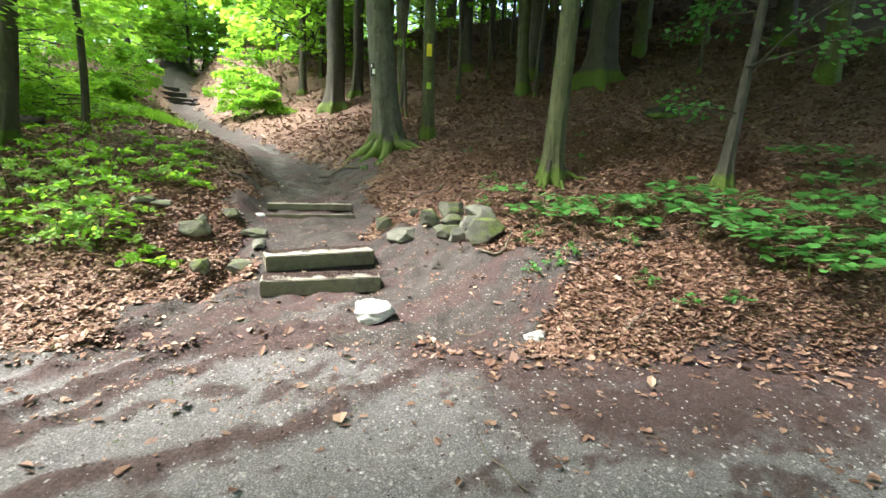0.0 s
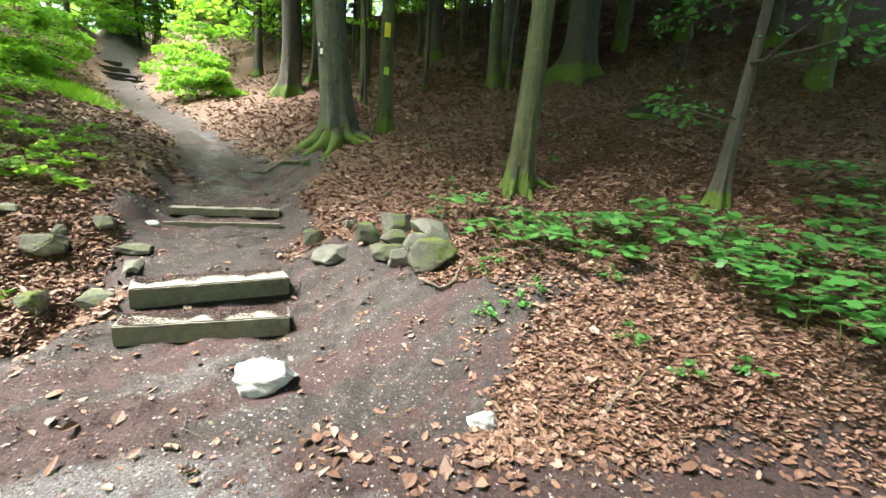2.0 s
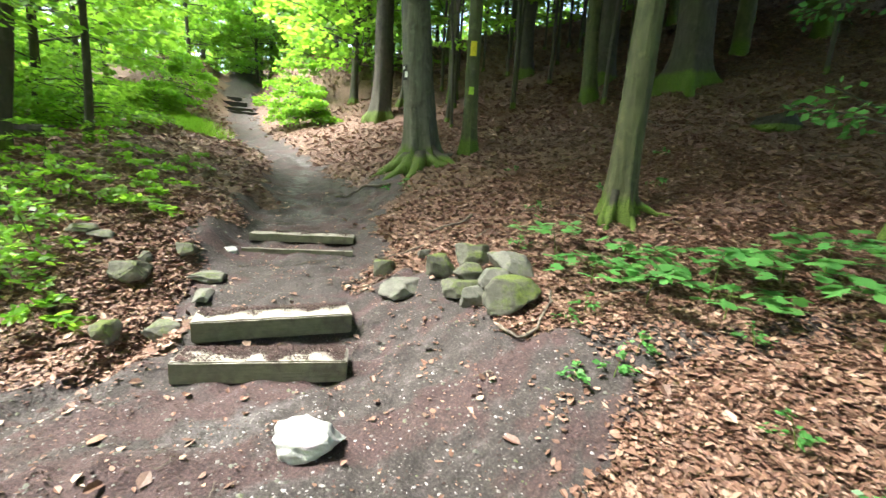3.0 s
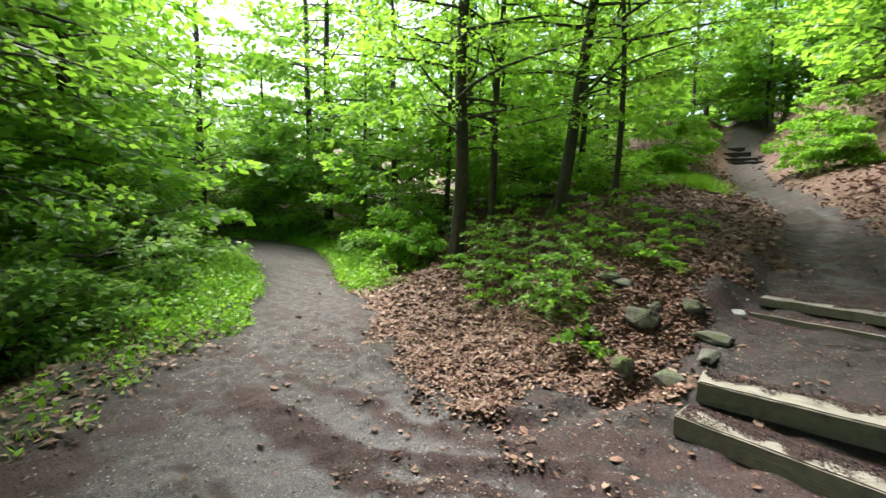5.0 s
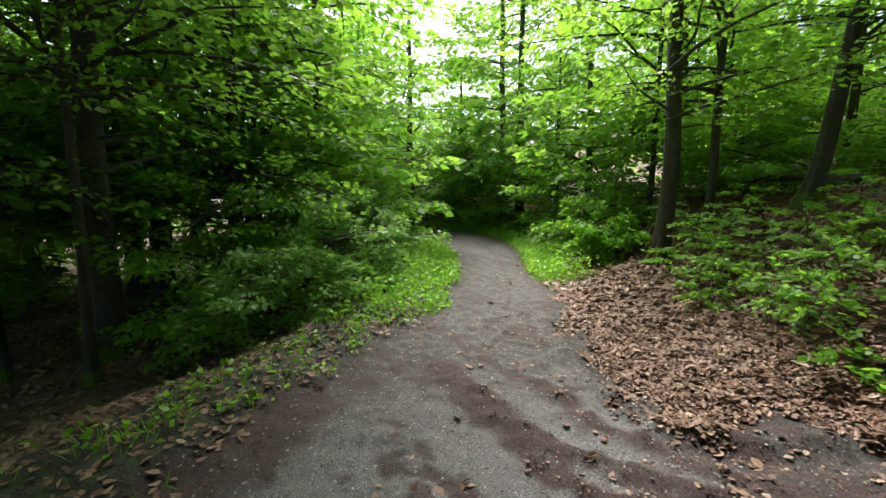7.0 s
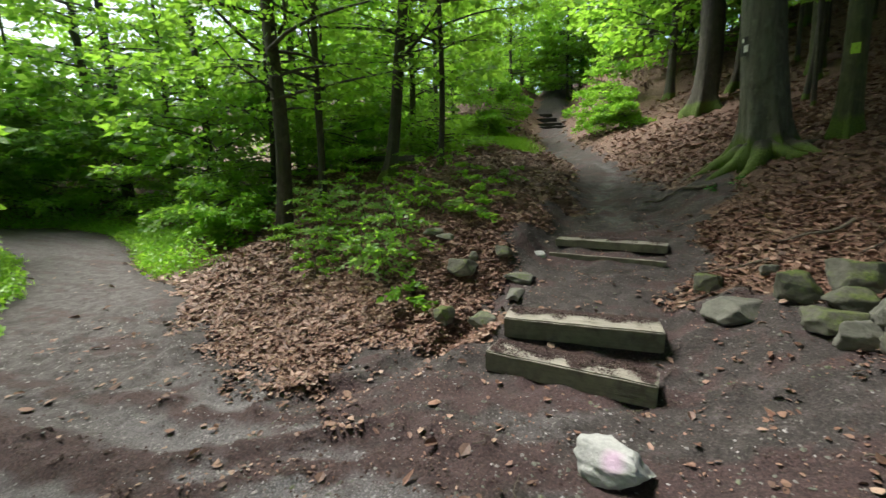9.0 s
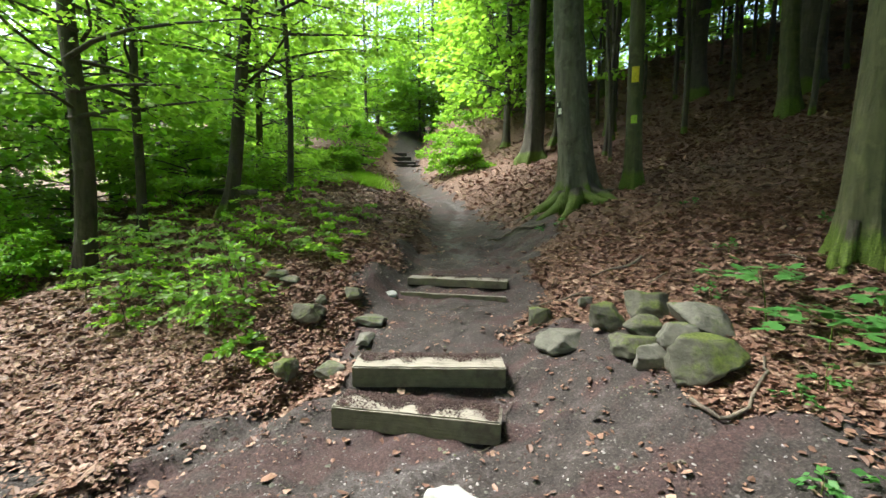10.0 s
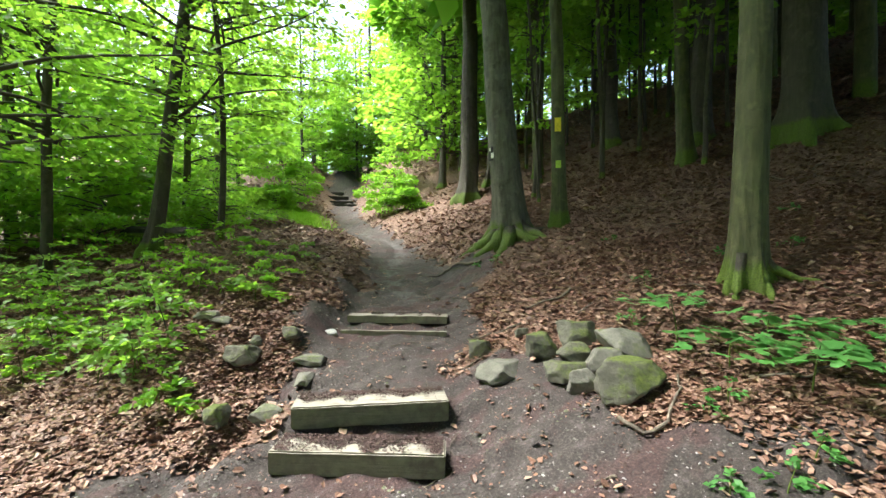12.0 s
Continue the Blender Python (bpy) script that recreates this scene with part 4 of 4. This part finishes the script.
def palmate(pos, r, size):
    """Five-lobed leaves, each one face with a notched outline, lying about level."""
    n = len(pos)
    ang = np.radians([-90, -50, -28, 12, 30, 62, 90, 118, 150, 168, 208, 230])
    rad = np.array([0.12, 0.5, 0.3, 0.8, 0.42, 0.86, 1.0, 0.86, 0.42, 0.8, 0.3, 0.5])
    turn = r.uniform(0, 6.283, n)
    up = np.array([0, 0, 1.0]) + r.normal(0, 0.22, (n, 3))
    up /= np.linalg.norm(up, axis=1)[:, None]
    ex = np.stack([np.cos(turn), np.sin(turn), np.zeros(n)], -1)
    ex -= up * (ex * up).sum(1)[:, None]
    ex /= np.linalg.norm(ex, axis=1)[:, None]
    ey = np.cross(up, ex)
    s = size * r.uniform(0.65, 1.2, n)
    sag = -0.12 * rad ** 2
    v = pos[:, None] + s[:, None, None] * (ex[:, None] * (rad * np.cos(ang))[None, :, None] + ey[:, None] * (rad * np.sin(ang))[None, :, None] + up[:, None] * sag[None, :, None])
    return v.reshape(-1, 3), np.arange(12 * n).reshape(-1, 12)


def maple(x, y, h, spread, count, leaf, seed, label="low maple seedling with broad lobed green leaves"):
    r = np.random.RandomState(seed)
    t = thing("maple_seedling", x, y, ground_at(x, y), label, "plant", "maple seedlings on the slope")
    pieces = []
    line = stem_line(r, h, 0.2)
    pieces.append(tube(line, np.linspace(0.006, 0.003, 6), 5))
    az = r.uniform(0, 6.283, count)
    d = spread * np.sqrt(r.uniform(0.05, 1, count))
    pos = line[-1] + np.stack([d * np.cos(az), d * np.sin(az), -0.1 * d + r.normal(0, 0.03, count)], -1)
    part("stem", mesh_of("stem", *joined(pieces), BARK_GREEN, True), t)
    for p in pos[:: max(1, count // 6)]:
        part("leaf_stalk", mesh_of("leaf_stalk", *tube(np.linspace(line[-2], p, 4), np.full(4, 0.002), 4), BARK_GREEN, True), t)
    tagged(part("foliage", mesh_of("foliage", *palmate(pos, r, leaf), MAPLE), t), kind="stuff")


seedlings = [(2.65, 0.32), (2.9, -0.05), (3.33, -0.17), (3.86, -0.27), (4.18, -0.32), (4.18, -0.93), (4.39, -1.16), (3.95, -1.41), (4.02, -1.81), (4.02, -2.0), (4.44, -1.95), (4.81, -1.98), (4.56, -2.22), (4.65, -1.61), (3.83, -1.06), (3.34, -0.43), (5.6, -1.2), (5.9, -0.6), (6.3, -1.0), (5.2, -1.5), (2.45, 0.75), (3.0, 0.5)]
for n, (x, y) in enumerate(seedlings):
    maple(x + 0.05 * math.sin(n * 7), y, 0.26 + 0.08 * (n % 3), 0.42, 32 + n % 5 * 4, 0.1, 400 + n)
for n, (x, y) in enumerate([(2.25, -0.14), (2.3, -0.71), (2.87, -1.42), (2.08, -0.63), (2.51, -0.6), (2.42, -0.05), (2.97, 3.73), (3.21, -0.78), (2.32, 1.24), (3.39, -1.9), (2.98, -1.75), (1.25, 4.2), (0.95, 4.35), (4.3, 2.0), (3.7, 2.1), (5.0, 2.9), (7.4, 1.6), (2.7, 1.9)]):
    sapling(x, y, 0.12 + 0.04 * (n % 3), 0.14, 45, 0.05, MAPLE, 440 + n, "small green herb growing through brown leaves", "herb", "small herbs on the slope")


# ---- shrubs and hanging leaf beside the road ----
def shrub(x, y, tall, spread, count, leaf, mat, seed, label, limbs=26):
    t = thing("shrub", x, y, ground_at(x, y) - 0.02, label, "shrub", "shrubs along road and path")
    c, b = crown_mesh(seed, tall, 0.1, spread, count, leaf, mat, limbs=limbs, droop=0.3)
    tagged(part("foliage", c, t), kind="stuff")
    tagged(part("twigwork", mesh_of("twigwork", *joined(b), BARK_DARK, True), t), kind="stuff")
    return t


PALE, FRESH = "pale green roadside shrub in full leaf", "bright green bush in full leaf"
for n, (x, y, tall, spread, mat) in enumerate([(-5.6, -4.0, 1.3, 1.2, LEAF_PALE), (-7.0, -3.1, 1.8, 1.5, LEAF_PALE), (-8.6, -2.6, 2.2, 1.7, LEAF_PALE), (-10.2, -2.0, 2.4, 1.7, LEAF), (-12.2, -1.6, 2.4, 1.8, LEAF_PALE), (-14.5, -1.8, 2.6, 1.9, LEAF), (-6.4, -5.0, 2.4, 1.7, LEAF), (-7.8, -4.3, 3.0, 2.0, LEAF), (-9.6, -3.9, 3.4, 2.2, LEAF), (-11.6, -3.4, 3.8, 2.3, LEAF), (-17, -2.6, 3.0, 2.2, LEAF_PALE),
                                             (-8.6, 2.9, 1.6, 1.4, LEAF), (-9.6, 3.8, 2.8, 1.9, LEAF_PALE), (-11.4, 4.2, 2.6, 1.9, LEAF), (-13.6, 4.8, 2.6, 2.0, LEAF_PALE), (-19.0, 2.8, 2.4, 2.4, LEAF_PALE), (-21.5, 0.5, 3.0, 2.6, LEAF_PALE),
                                             (-7.4, 2.6, 0.9, 0.9, HERB), (-6.6, 5.4, 1.8, 1.6, LEAF), (-7.9, 6.4, 2.0, 1.8, LEAF), (-5.2, 7.2, 1.5, 1.4, LEAF)]):
    shrub(x, y, tall, spread, 4200, 0.1, mat, 500 + n, PALE if mat is LEAF_PALE else FRESH)
for n, (x, y) in enumerate([(-8.2, 9.2), (-10.2, 11), (-7.0, 11.2), (-9.2, 7.4), (-12.5, 9.5), (-9.6, 15), (-11.5, 16.5), (-14, 12), (-13.5, 7), (-13, -10.8), (-15, -12.5), (-12, -9.6), (-17, -13), (-11, -11.5)]):
    shrub(x, y, 2.6, 2.0, 3600, 0.13, LEAF_SHADE if n % 2 else LEAF, 580 + n, "leafy understorey bush in the shade of the bank")
for n, (x, y, tall, spread) in enumerate([(-6.0, 14.6, 2.1, 1.2), (-7.6, 16.2, 2.8, 1.8), (-2.3, 14.9, 2.0, 1.5), (-1.5, 14.0, 1.3, 1.1), (-2.6, 17.6, 2.0, 1.3), (-6.3, 12.6, 1.0, 0.9), (-10.6, 21, 3, 2.2), (-2.8, 21.5, 2.4, 1.6)]):
    shrub(x, y, tall, spread, 3800, 0.12, HERB if n < 4 else LEAF, 530 + n, FRESH)

for n, (x, y, tall, spread) in enumerate([(-16.3, 4.2, 3.0, 2.2), (-18.2, 3.4, 4.0, 2.6), (-20.5, 2.0, 4.5, 3.0), (-23, 0.5, 5.0, 3.2), (-24, 4.2, 6.0, 3.4), (-27.5, 1.0, 6.0, 3.6), (-27, 6, 7.0, 3.6), (-32, 3.5, 8.0, 4.0), (-7.8, 27.8, 4.5, 2.6), (-5.4, 28.6, 5.0, 2.8), (-9.4, 27, 5.0, 2.8), (-7.2, 31.5, 7.0, 3.2), (-3.0, 29.5, 6.0, 3.0)]):
    shrub(x, y, tall, spread, 4000, 0.2, LEAF_PALE if n % 2 else LEAF, 560 + n, PALE if n % 2 else FRESH, 34)
NEAR = dict(first=1.5, spread=4.0, count=9000, leaf=0.105, mat=LEAF, limbs=52, droop=0.28)
tree("overhanging_tree", -6.4, -6.3, 12, 0.17, BARK_DARK, "dark slim beech whose leafy boughs hang over the verge", 81, (0.0, 0.02), NEAR)
tree("overhanging_tree", -8.6, -5.0, 12, 0.15, BARK_DARK, "dark slim beech whose leafy boughs hang over the verge", 82, (0.01, 0.02), NEAR)
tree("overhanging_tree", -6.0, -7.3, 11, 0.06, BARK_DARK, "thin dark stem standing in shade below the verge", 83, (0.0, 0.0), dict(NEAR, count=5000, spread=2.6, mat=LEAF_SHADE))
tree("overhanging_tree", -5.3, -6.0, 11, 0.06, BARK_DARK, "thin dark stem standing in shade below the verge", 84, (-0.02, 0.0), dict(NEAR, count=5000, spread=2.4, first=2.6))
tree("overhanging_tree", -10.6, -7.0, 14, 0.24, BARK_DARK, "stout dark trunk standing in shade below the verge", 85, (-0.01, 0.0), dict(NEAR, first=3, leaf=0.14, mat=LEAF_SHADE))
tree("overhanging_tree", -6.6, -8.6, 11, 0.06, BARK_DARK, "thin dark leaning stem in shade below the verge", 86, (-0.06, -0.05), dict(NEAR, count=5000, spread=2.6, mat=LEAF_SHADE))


# ---- verge, litter and gravel ----
def scatter(count, seed, x0, x1, y0, y1, keep):
    r = np.random.RandomState(seed)
    x, y = r.uniform(x0, x1, count), r.uniform(y0, y1, count)
    ok = r.rand(count) < keep(x, y)
    x, y = x[ok], y[ok]
    return np.stack([x, y, height(x, y)], -1), r


def verge(x, y):
    dn, ds = y - north_edge(x), south_edge(x) - y
    s = smooth(0.0, 0.25, ds + 0.15 * wave(x, y, 31, 0.7)) * smooth(1.7, 0.9, ds) * smooth(-1.5, -3, x) * np.maximum(0.35 * (wave(x, y, 38, 0.5) > 0.1), smooth(-4.4, -5.4, x))
    return np.clip(s + smooth(-0.1, 0.2, dn) * smooth(1.5, 0.6, dn) * smooth(-5.9, -6.8, x), 0, 1)


pos, r = scatter(150000, 41, -20, -2, -6, 5, verge)
n = len(pos)
tall = 0.1 + 0.3 * smooth(-4.2, -6, pos[:, 0]) * np.clip(np.maximum(south_edge(pos[:, 0]) - pos[:, 1], pos[:, 1] - north_edge(pos[:, 0])), 0, 1.2) + 0.05
pos[:, 2] += r.uniform(0, 1, n) * tall
v, f = leaves(pos, r.normal(0, 1, (n, 3)) * [1, 1, 0.4], r, 0.075, 0.6, 0.6)
tagged(new("verge_herbs", mesh_of("verge_herbs", v, f, HERB)), "bright yellow-green herbs along the road verge", "herbs", kind="stuff")
pos, r = scatter(90000, 42, -16, -2, -5, 4, lambda x, y: verge(x, y) * (0.3 + 0.7 * (wave(x, y, 32, 0.6) > 0)))
n = len(pos)
v, f = leaves(pos, np.stack([r.normal(0, 0.4, n), r.normal(0, 0.4, n), np.ones(n)], -1), r, 0.14, 1.0, 0.06)
tagged(new("verge_grass", mesh_of("verge_grass", v, f, HERB)), "fresh green grass blades along the road verge", "grass", kind="stuff")
grassy = lambda x, y: np.exp(-(((x + 4.3) - 0.45 * (10.5 - y)) / 0.5) ** 2) * smooth(8.5, 9.5, y) * smooth(14.5, 13, y)
pos, r = scatter(30000, 43, -8, -2, 8, 15, grassy)
n = len(pos)
v, f = leaves(pos, np.stack([r.normal(0, 0.5, n), r.normal(0, 0.5, n), np.ones(n)], -1), r, 0.22, 1.0, 0.08)
tagged(new("bank_grass", mesh_of("bank_grass", v, f, HERB)), "bright green grass beside the bend of the dirt path", "grass", kind="stuff")


def fallen(x, y):
    g, d, li, gr = surface_masks(x, y)
    return np.clip(li * (1 - 0.7 * gr), 0, 1) + 0.05 * (1 - li) * (wave(x, y, 33, 0.25) > 0.5)


def curled(pos, a, r, size):
    """Dry oval leaves, each folded along its midrib and curled at the tip."""
    n = len(pos)
    s = (size * r.uniform(0.5, 1.35, n))[:, None, None]
    lobe = np.array([(0, 0, 0), (0.3, 0.34, 1), (0.72, 0.29, 1.1), (1, 0, 0.4), (0.72, -0.29, 1.1), (0.3, -0.34, 1)])[None] * np.ones((n, 1, 1))
    lobe[..., 1] *= r.uniform(0.6, 1.2, (n, 1))
    lobe[..., :2] *= 1 + 0.16 * r.normal(size=(n, 6, 1)).clip(-1.5, 1.5)
    lobe[..., 2] *= r.uniform(-0.12, 0.3, (n, 1))
    lobe[..., 2] += lobe[..., 0] ** 2 * r.uniform(-0.1, 0.35, (n, 1))
    lobe[..., 0] -= 0.5
    roll, tip = r.normal(0, 0.24, (n, 1)), r.normal(0, 0.17, (n, 1))
    q = lobe * s
    y, z = q[..., 1] * np.cos(roll) - q[..., 2] * np.sin(roll), q[..., 1] * np.sin(roll) + q[..., 2] * np.cos(roll)
    x, z = q[..., 0] * np.cos(tip) - z * np.sin(tip), q[..., 0] * np.sin(tip) + z * np.cos(tip)
    c, si = np.cos(a)[:, None], np.sin(a)[:, None]
    v = np.stack([x * c - y * si, x * si + y * c, z], -1) + pos[:, None]
    k = np.arange(n)[:, None] * 6
    return v.reshape(-1, 3), np.concatenate([k + [0, 3, 2, 1], k + [0, 5, 4, 3]], 1).reshape(-1, 4)


def litter(count, seed, x0, x1, y0, y1, size, name, keep):
    pos, r = scatter(count, seed, x0, x1, y0, y1, keep)
    n = len(pos)
    pos[:, 2] += r.uniform(0.002, 0.014, n)
    a = r.uniform(0, 6.283, n)
    v, f = curled(pos, a, r, size)
    v[:, 2] = np.maximum(v[:, 2], np.repeat(pos[:, 2], 6) - 0.01)
    tagged(new(name, mesh_of(name, v, f, DRY)), "crisp brown and rust-coloured beech leaves lying thickly", "fallen leaves", kind="stuff")


litter(70000, 58, 1.0, 5.5, -3.4, 0.6, 0.044, "leaf_litter", fallen)
litter(40000, 59, -4.5, -0.9, -1.5, 2.2, 0.044, "leaf_litter", fallen)
litter(92000, 51, -5.5, 6, -3.6, 3.5, 0.048, "leaf_litter", fallen)
litter(78000, 52, -5, 13, -2, 10, 0.066, "leaf_litter", fallen)
litter(16000, 57, -9.5, -4, -1, 6, 0.085, "leaf_litter", fallen)
litter(32000, 53, -12, 22, 6, 26, 0.13, "leaf_litter", fallen)
litter(9000, 83, -7, 0, -6.5, -2, 0.06, "leaf_litter", lambda x, y: 0.8 * smooth(-0.15, 0.4, south_edge(x) - y + 0.2 * wave(x, y, 84, 0.5)))
litter(9000, 54, -12, -3, -10, -4, 0.1, "leaf_litter", fallen)
litter(2600, 55, 0.6, 5, -3.2, -1.0, 0.07, "leaf_litter", lambda x, y: np.exp(-((y - north_edge(x) + 0.05 + 0.1 * wave(x, y, 34, 0.8)) / 0.16) ** 2))
litter(7000, 80, -1.8, 3, -2.2, 5, 0.021, "leaf_litter", lambda x, y: (1 - surface_masks(x, y)[2]) * (0.15 + 0.85 * (wave(x, y, 81, 0.4) > 0.1)))
litter(220, 82, -1.6, 3, -2.4, 4, 0.045, "leaf_litter", lambda x, y: 1 - surface_masks(x, y)[2])
litter(260, 56, -3.5, 4, -4.6, -0.4, 0.08, "leaf_litter", lambda x, y: 0.25 + 0 * x)


def pebbles(count, seed, x0, x1, y0, y1, low, high, keep, name, label, mat):
    pos, r = scatter(count, seed, x0, x1, y0, y1, keep)
    n = len(pos)
    s = low + (high - low) * r.uniform(0, 1, n) ** 3
    a = r.uniform(0, 6.283, n)
    base = np.array([(1, 0, 0), (0.35, 0.9, 0.1), (-0.75, 0.65, 0), (-0.9, -0.3, 0.1), (-0.1, -0.95, 0), (0.7, -0.6, 0.05), (0.15, 0.1, 0.75)])
    q = base[None] * r.uniform(0.7, 1.2, (n, 7, 1)) * s[:, None, None] * np.stack([np.ones(n), r.uniform(0.6, 1, n), r.uniform(0.5, 1, n)], -1)[:, None]
    c, si = np.cos(a)[:, None], np.sin(a)[:, None]
    v = np.stack([q[..., 0] * c - q[..., 1] * si, q[..., 0] * si + q[..., 1] * c, q[..., 2] - 0.1 * s[:, None]], -1) + pos[:, None]
    f = (np.arange(n)[:, None, None] * 7 + np.array([(k, (k + 1) % 6, 6) for k in range(6)])[None]).reshape(-1, 3)
    tagged(new(name, mesh_of(name, v.reshape(-1, 3), f, mat, False)), label, "gravel", kind="stuff")


def stony(x, y):
    g, d, li, gr = surface_masks(x, y)
    return np.clip(g * (1 - 0.75 * d), 0, 1) * (1 - 0.8 * li)


pebbles(42000, 61, -5, 4, -5, -0.2, 0.004, 0.017, stony, "gravel", "pale grey angular gravel bedded in the road", PEBBLE)
pebbles(1000, 67, -1.6, 2.8, -2.2, 5, 0.004, 0.013, lambda x, y: (1 - surface_masks(x, y)[2]) * (0.2 + 0.8 * (wave(x, y, 76, 0.4) > 0.2)), "gravel", "small pale pebbles trodden into the dark soil", PEBBLE)
pebbles(3200, 65, -1.6, 2.8, -2.2, 5, 0.008, 0.026, lambda x, y: (1 - surface_masks(x, y)[2]) * (0.25 + 0.75 * (wave(x, y, 75, 0.5) > 0.2)), "gravel", "loose grey stones trodden into the dark soil", ROCK_BARE)
pebbles(15000, 62, -1.6, 2.6, -1.9, 4.5, 0.003, 0.016, lambda x, y: 0.6 * (1 - surface_masks(x, y)[2]), "gravel", "scattered grey pebbles in the dark soil", GRIT)


CRUMB = stone_material("dark_soil_crumbs", (0.03, 0.018, 0.016), (0.1, 0.06, 0.052), 0)
pebbles(48000, 63, -5, 3, -4.6, 0.6, 0.003, 0.016, lambda x, y: np.clip(surface_masks(x, y)[1], 0, 1) * (1 - surface_masks(x, y)[2]) * 0.8 + 0.1, "soil_crumbs", "dark reddish-brown crumbs of soil and bud scales", CRUMB)


pebbles(20000, 64, -1.8, 2.8, -2.0, 4.5, 0.003, 0.011, lambda x, y: (1 - surface_masks(x, y)[2]) * (0.35 + 0.65 * (wave(x, y, 36, 0.35) > 0.1)), "soil_crumbs", "dark crumbs of trodden soil and bud scales", CRUMB)


pebbles(2600, 66, -4, -0.5, -1.7, 1.4, 0.01, 0.036, lambda x, y: np.clip(np.exp(-((x - np.interp(y, [-1.1, -0.5, 0.1, 0.7, 1.4], [-1.8, -1.5, -1.27, -1.1, -1.0])) / 0.12) ** 2) * smooth(-1.3, -1.0, y) + np.exp(-((y - np.interp(x, [-3.8, -2.6, -1.75], [-0.72, -1.02, -1.1])) / 0.1) ** 2) * smooth(-1.6, -1.8, x) + drift(x, y, *DRIFTS[0], 0.12), 0, 1), "soil_crumbs", "dark clods of washed soil along the edge of the leaves", CRUMB)


def crumbs_on(step, length, depth, count, seed, cover=0.0, size=0.016):
    """Soil crumbs and bits of leaf lying on a step's top."""
    r = np.random.RandomState(seed)
    u, w = r.uniform(0.02, length - 0.02, count), r.uniform(0.01, depth, count)
    ok = 0.7 * wave(u * 1.6, w * 1.2 + seed, 37, 0.3) + 1.9 * (w / depth - 0.62) + 0.25 * r.normal(size=count) > cover
    u, w = u[ok], w[ok]
    a = r.uniform(0, 6.283, len(u))
    v, f = curled(np.stack([u, w, np.full(len(u), 0.004) + 0.012 * r.rand(len(u)) * (w / depth)], -1), a, r, size)
    m = np.array(step.matrix_basis)
    v = v @ m[:3, :3].T + m[:3, 3]
    tagged(new("soil_crumbs", mesh_of("soil_crumbs", v, f, CRUMB)), "reddish-brown crumbs lying on a timber step", "crumbs", kind="stuff")


crumbs_on(STEPS[0], 1.22, 0.25, 7000, 1, -0.45)
crumbs_on(STEPS[1], 1.21, 0.29, 6000, 2, 0.1)
crumbs_on(STEPS[2], 1.24, 0.22, 2600, 3, 0.1)


# ---- sticks ----
def stick(points, radius, seed, label="bare grey-brown fallen stick on the ground"):
    r = np.random.RandomState(seed)
    p = np.array(points)
    u = np.linspace(0, 1, 14)
    k = np.linspace(0, 1, len(p))
    x, y = np.interp(u, k, p[:, 0]) + r.normal(0, 0.006, 14), np.interp(u, k, p[:, 1]) + r.normal(0, 0.006, 14)
    line = np.stack([x, y, height(x, y) + radius * 1.2 + 0.012], -1)
    ob = new("stick", mesh_of("stick", *tube(line, radius * np.linspace(1, 0.45, 14) * r.uniform(0.85, 1.15, 14), 7), TWIG, True))
    tagged(ob, label, "stick", "fallen sticks")


stick([(1.74, -0.02), (1.86, -0.17), (2.04, -0.08), (2.21, 0.12), (2.27, 0.29)], 0.016, 1, "crooked brown branch beside the stone heap")
stick([(1.99, 2.22), (1.73, 2.08), (1.47, 2.15)], 0.018, 2)
stick([(1.34, 1.74), (1.16, 1.78), (0.76, 1.87)], 0.013, 3)
stick([(0.63, 1.05), (0.82, 1.35), (1.01, 1.42)], 0.007, 4)
stick([(1.6, -0.39), (1.47, -0.41)], 0.008, 5)
stick([(-0.05, 1.67), (0.26, 1.84), (0.44, 1.98)], 0.005, 6)
stick([(1.91, 1.66), (2.11, 1.74)], 0.01, 7)
stick([(6.15, 5.41), (5.8, 4.13)], 0.02, 8)
stick([(1.02, 4.41), (0.58, 4.86), (0.1, 4.6)], 0.03, 9, "bare root crossing the edge of the dirt path")
stick([(0.78, -3.0), (0.7, -2.7), (0.74, -2.4)], 0.005, 10)
stick([(2.4, -1.7), (2.9, -1.62)], 0.008, 11)
for n in range(26):
    x, y, a, d = rs.uniform(1, 8), rs.uniform(-1.5, 7), rs.uniform(0, 6.283), rs.uniform(0.15, 0.6)
    if 0.28 * x + 0.24 * y > 0.5:
        stick([(x, y), (x + d * 0.5 * math.cos(a), y + d * 0.5 * math.sin(a)), (x + d * math.cos(a + 0.3), y + d * math.sin(a + 0.3))], rs.uniform(0.004, 0.012), 20 + n)
for n in range(46):
    x, y, a, d = rs.uniform(-1.2, 2.8), rs.uniform(-2.2, 4.5), rs.uniform(0, 6.283), rs.uniform(0.06, 0.28)
    stick([(x, y), (x + d * 0.5 * math.cos(a), y + d * 0.5 * math.sin(a)), (x + d * math.cos(a + 0.5), y + d * math.sin(a + 0.5))], rs.uniform(0.0018, 0.004), 60 + n, "thin dry twig lying on the bare soil")
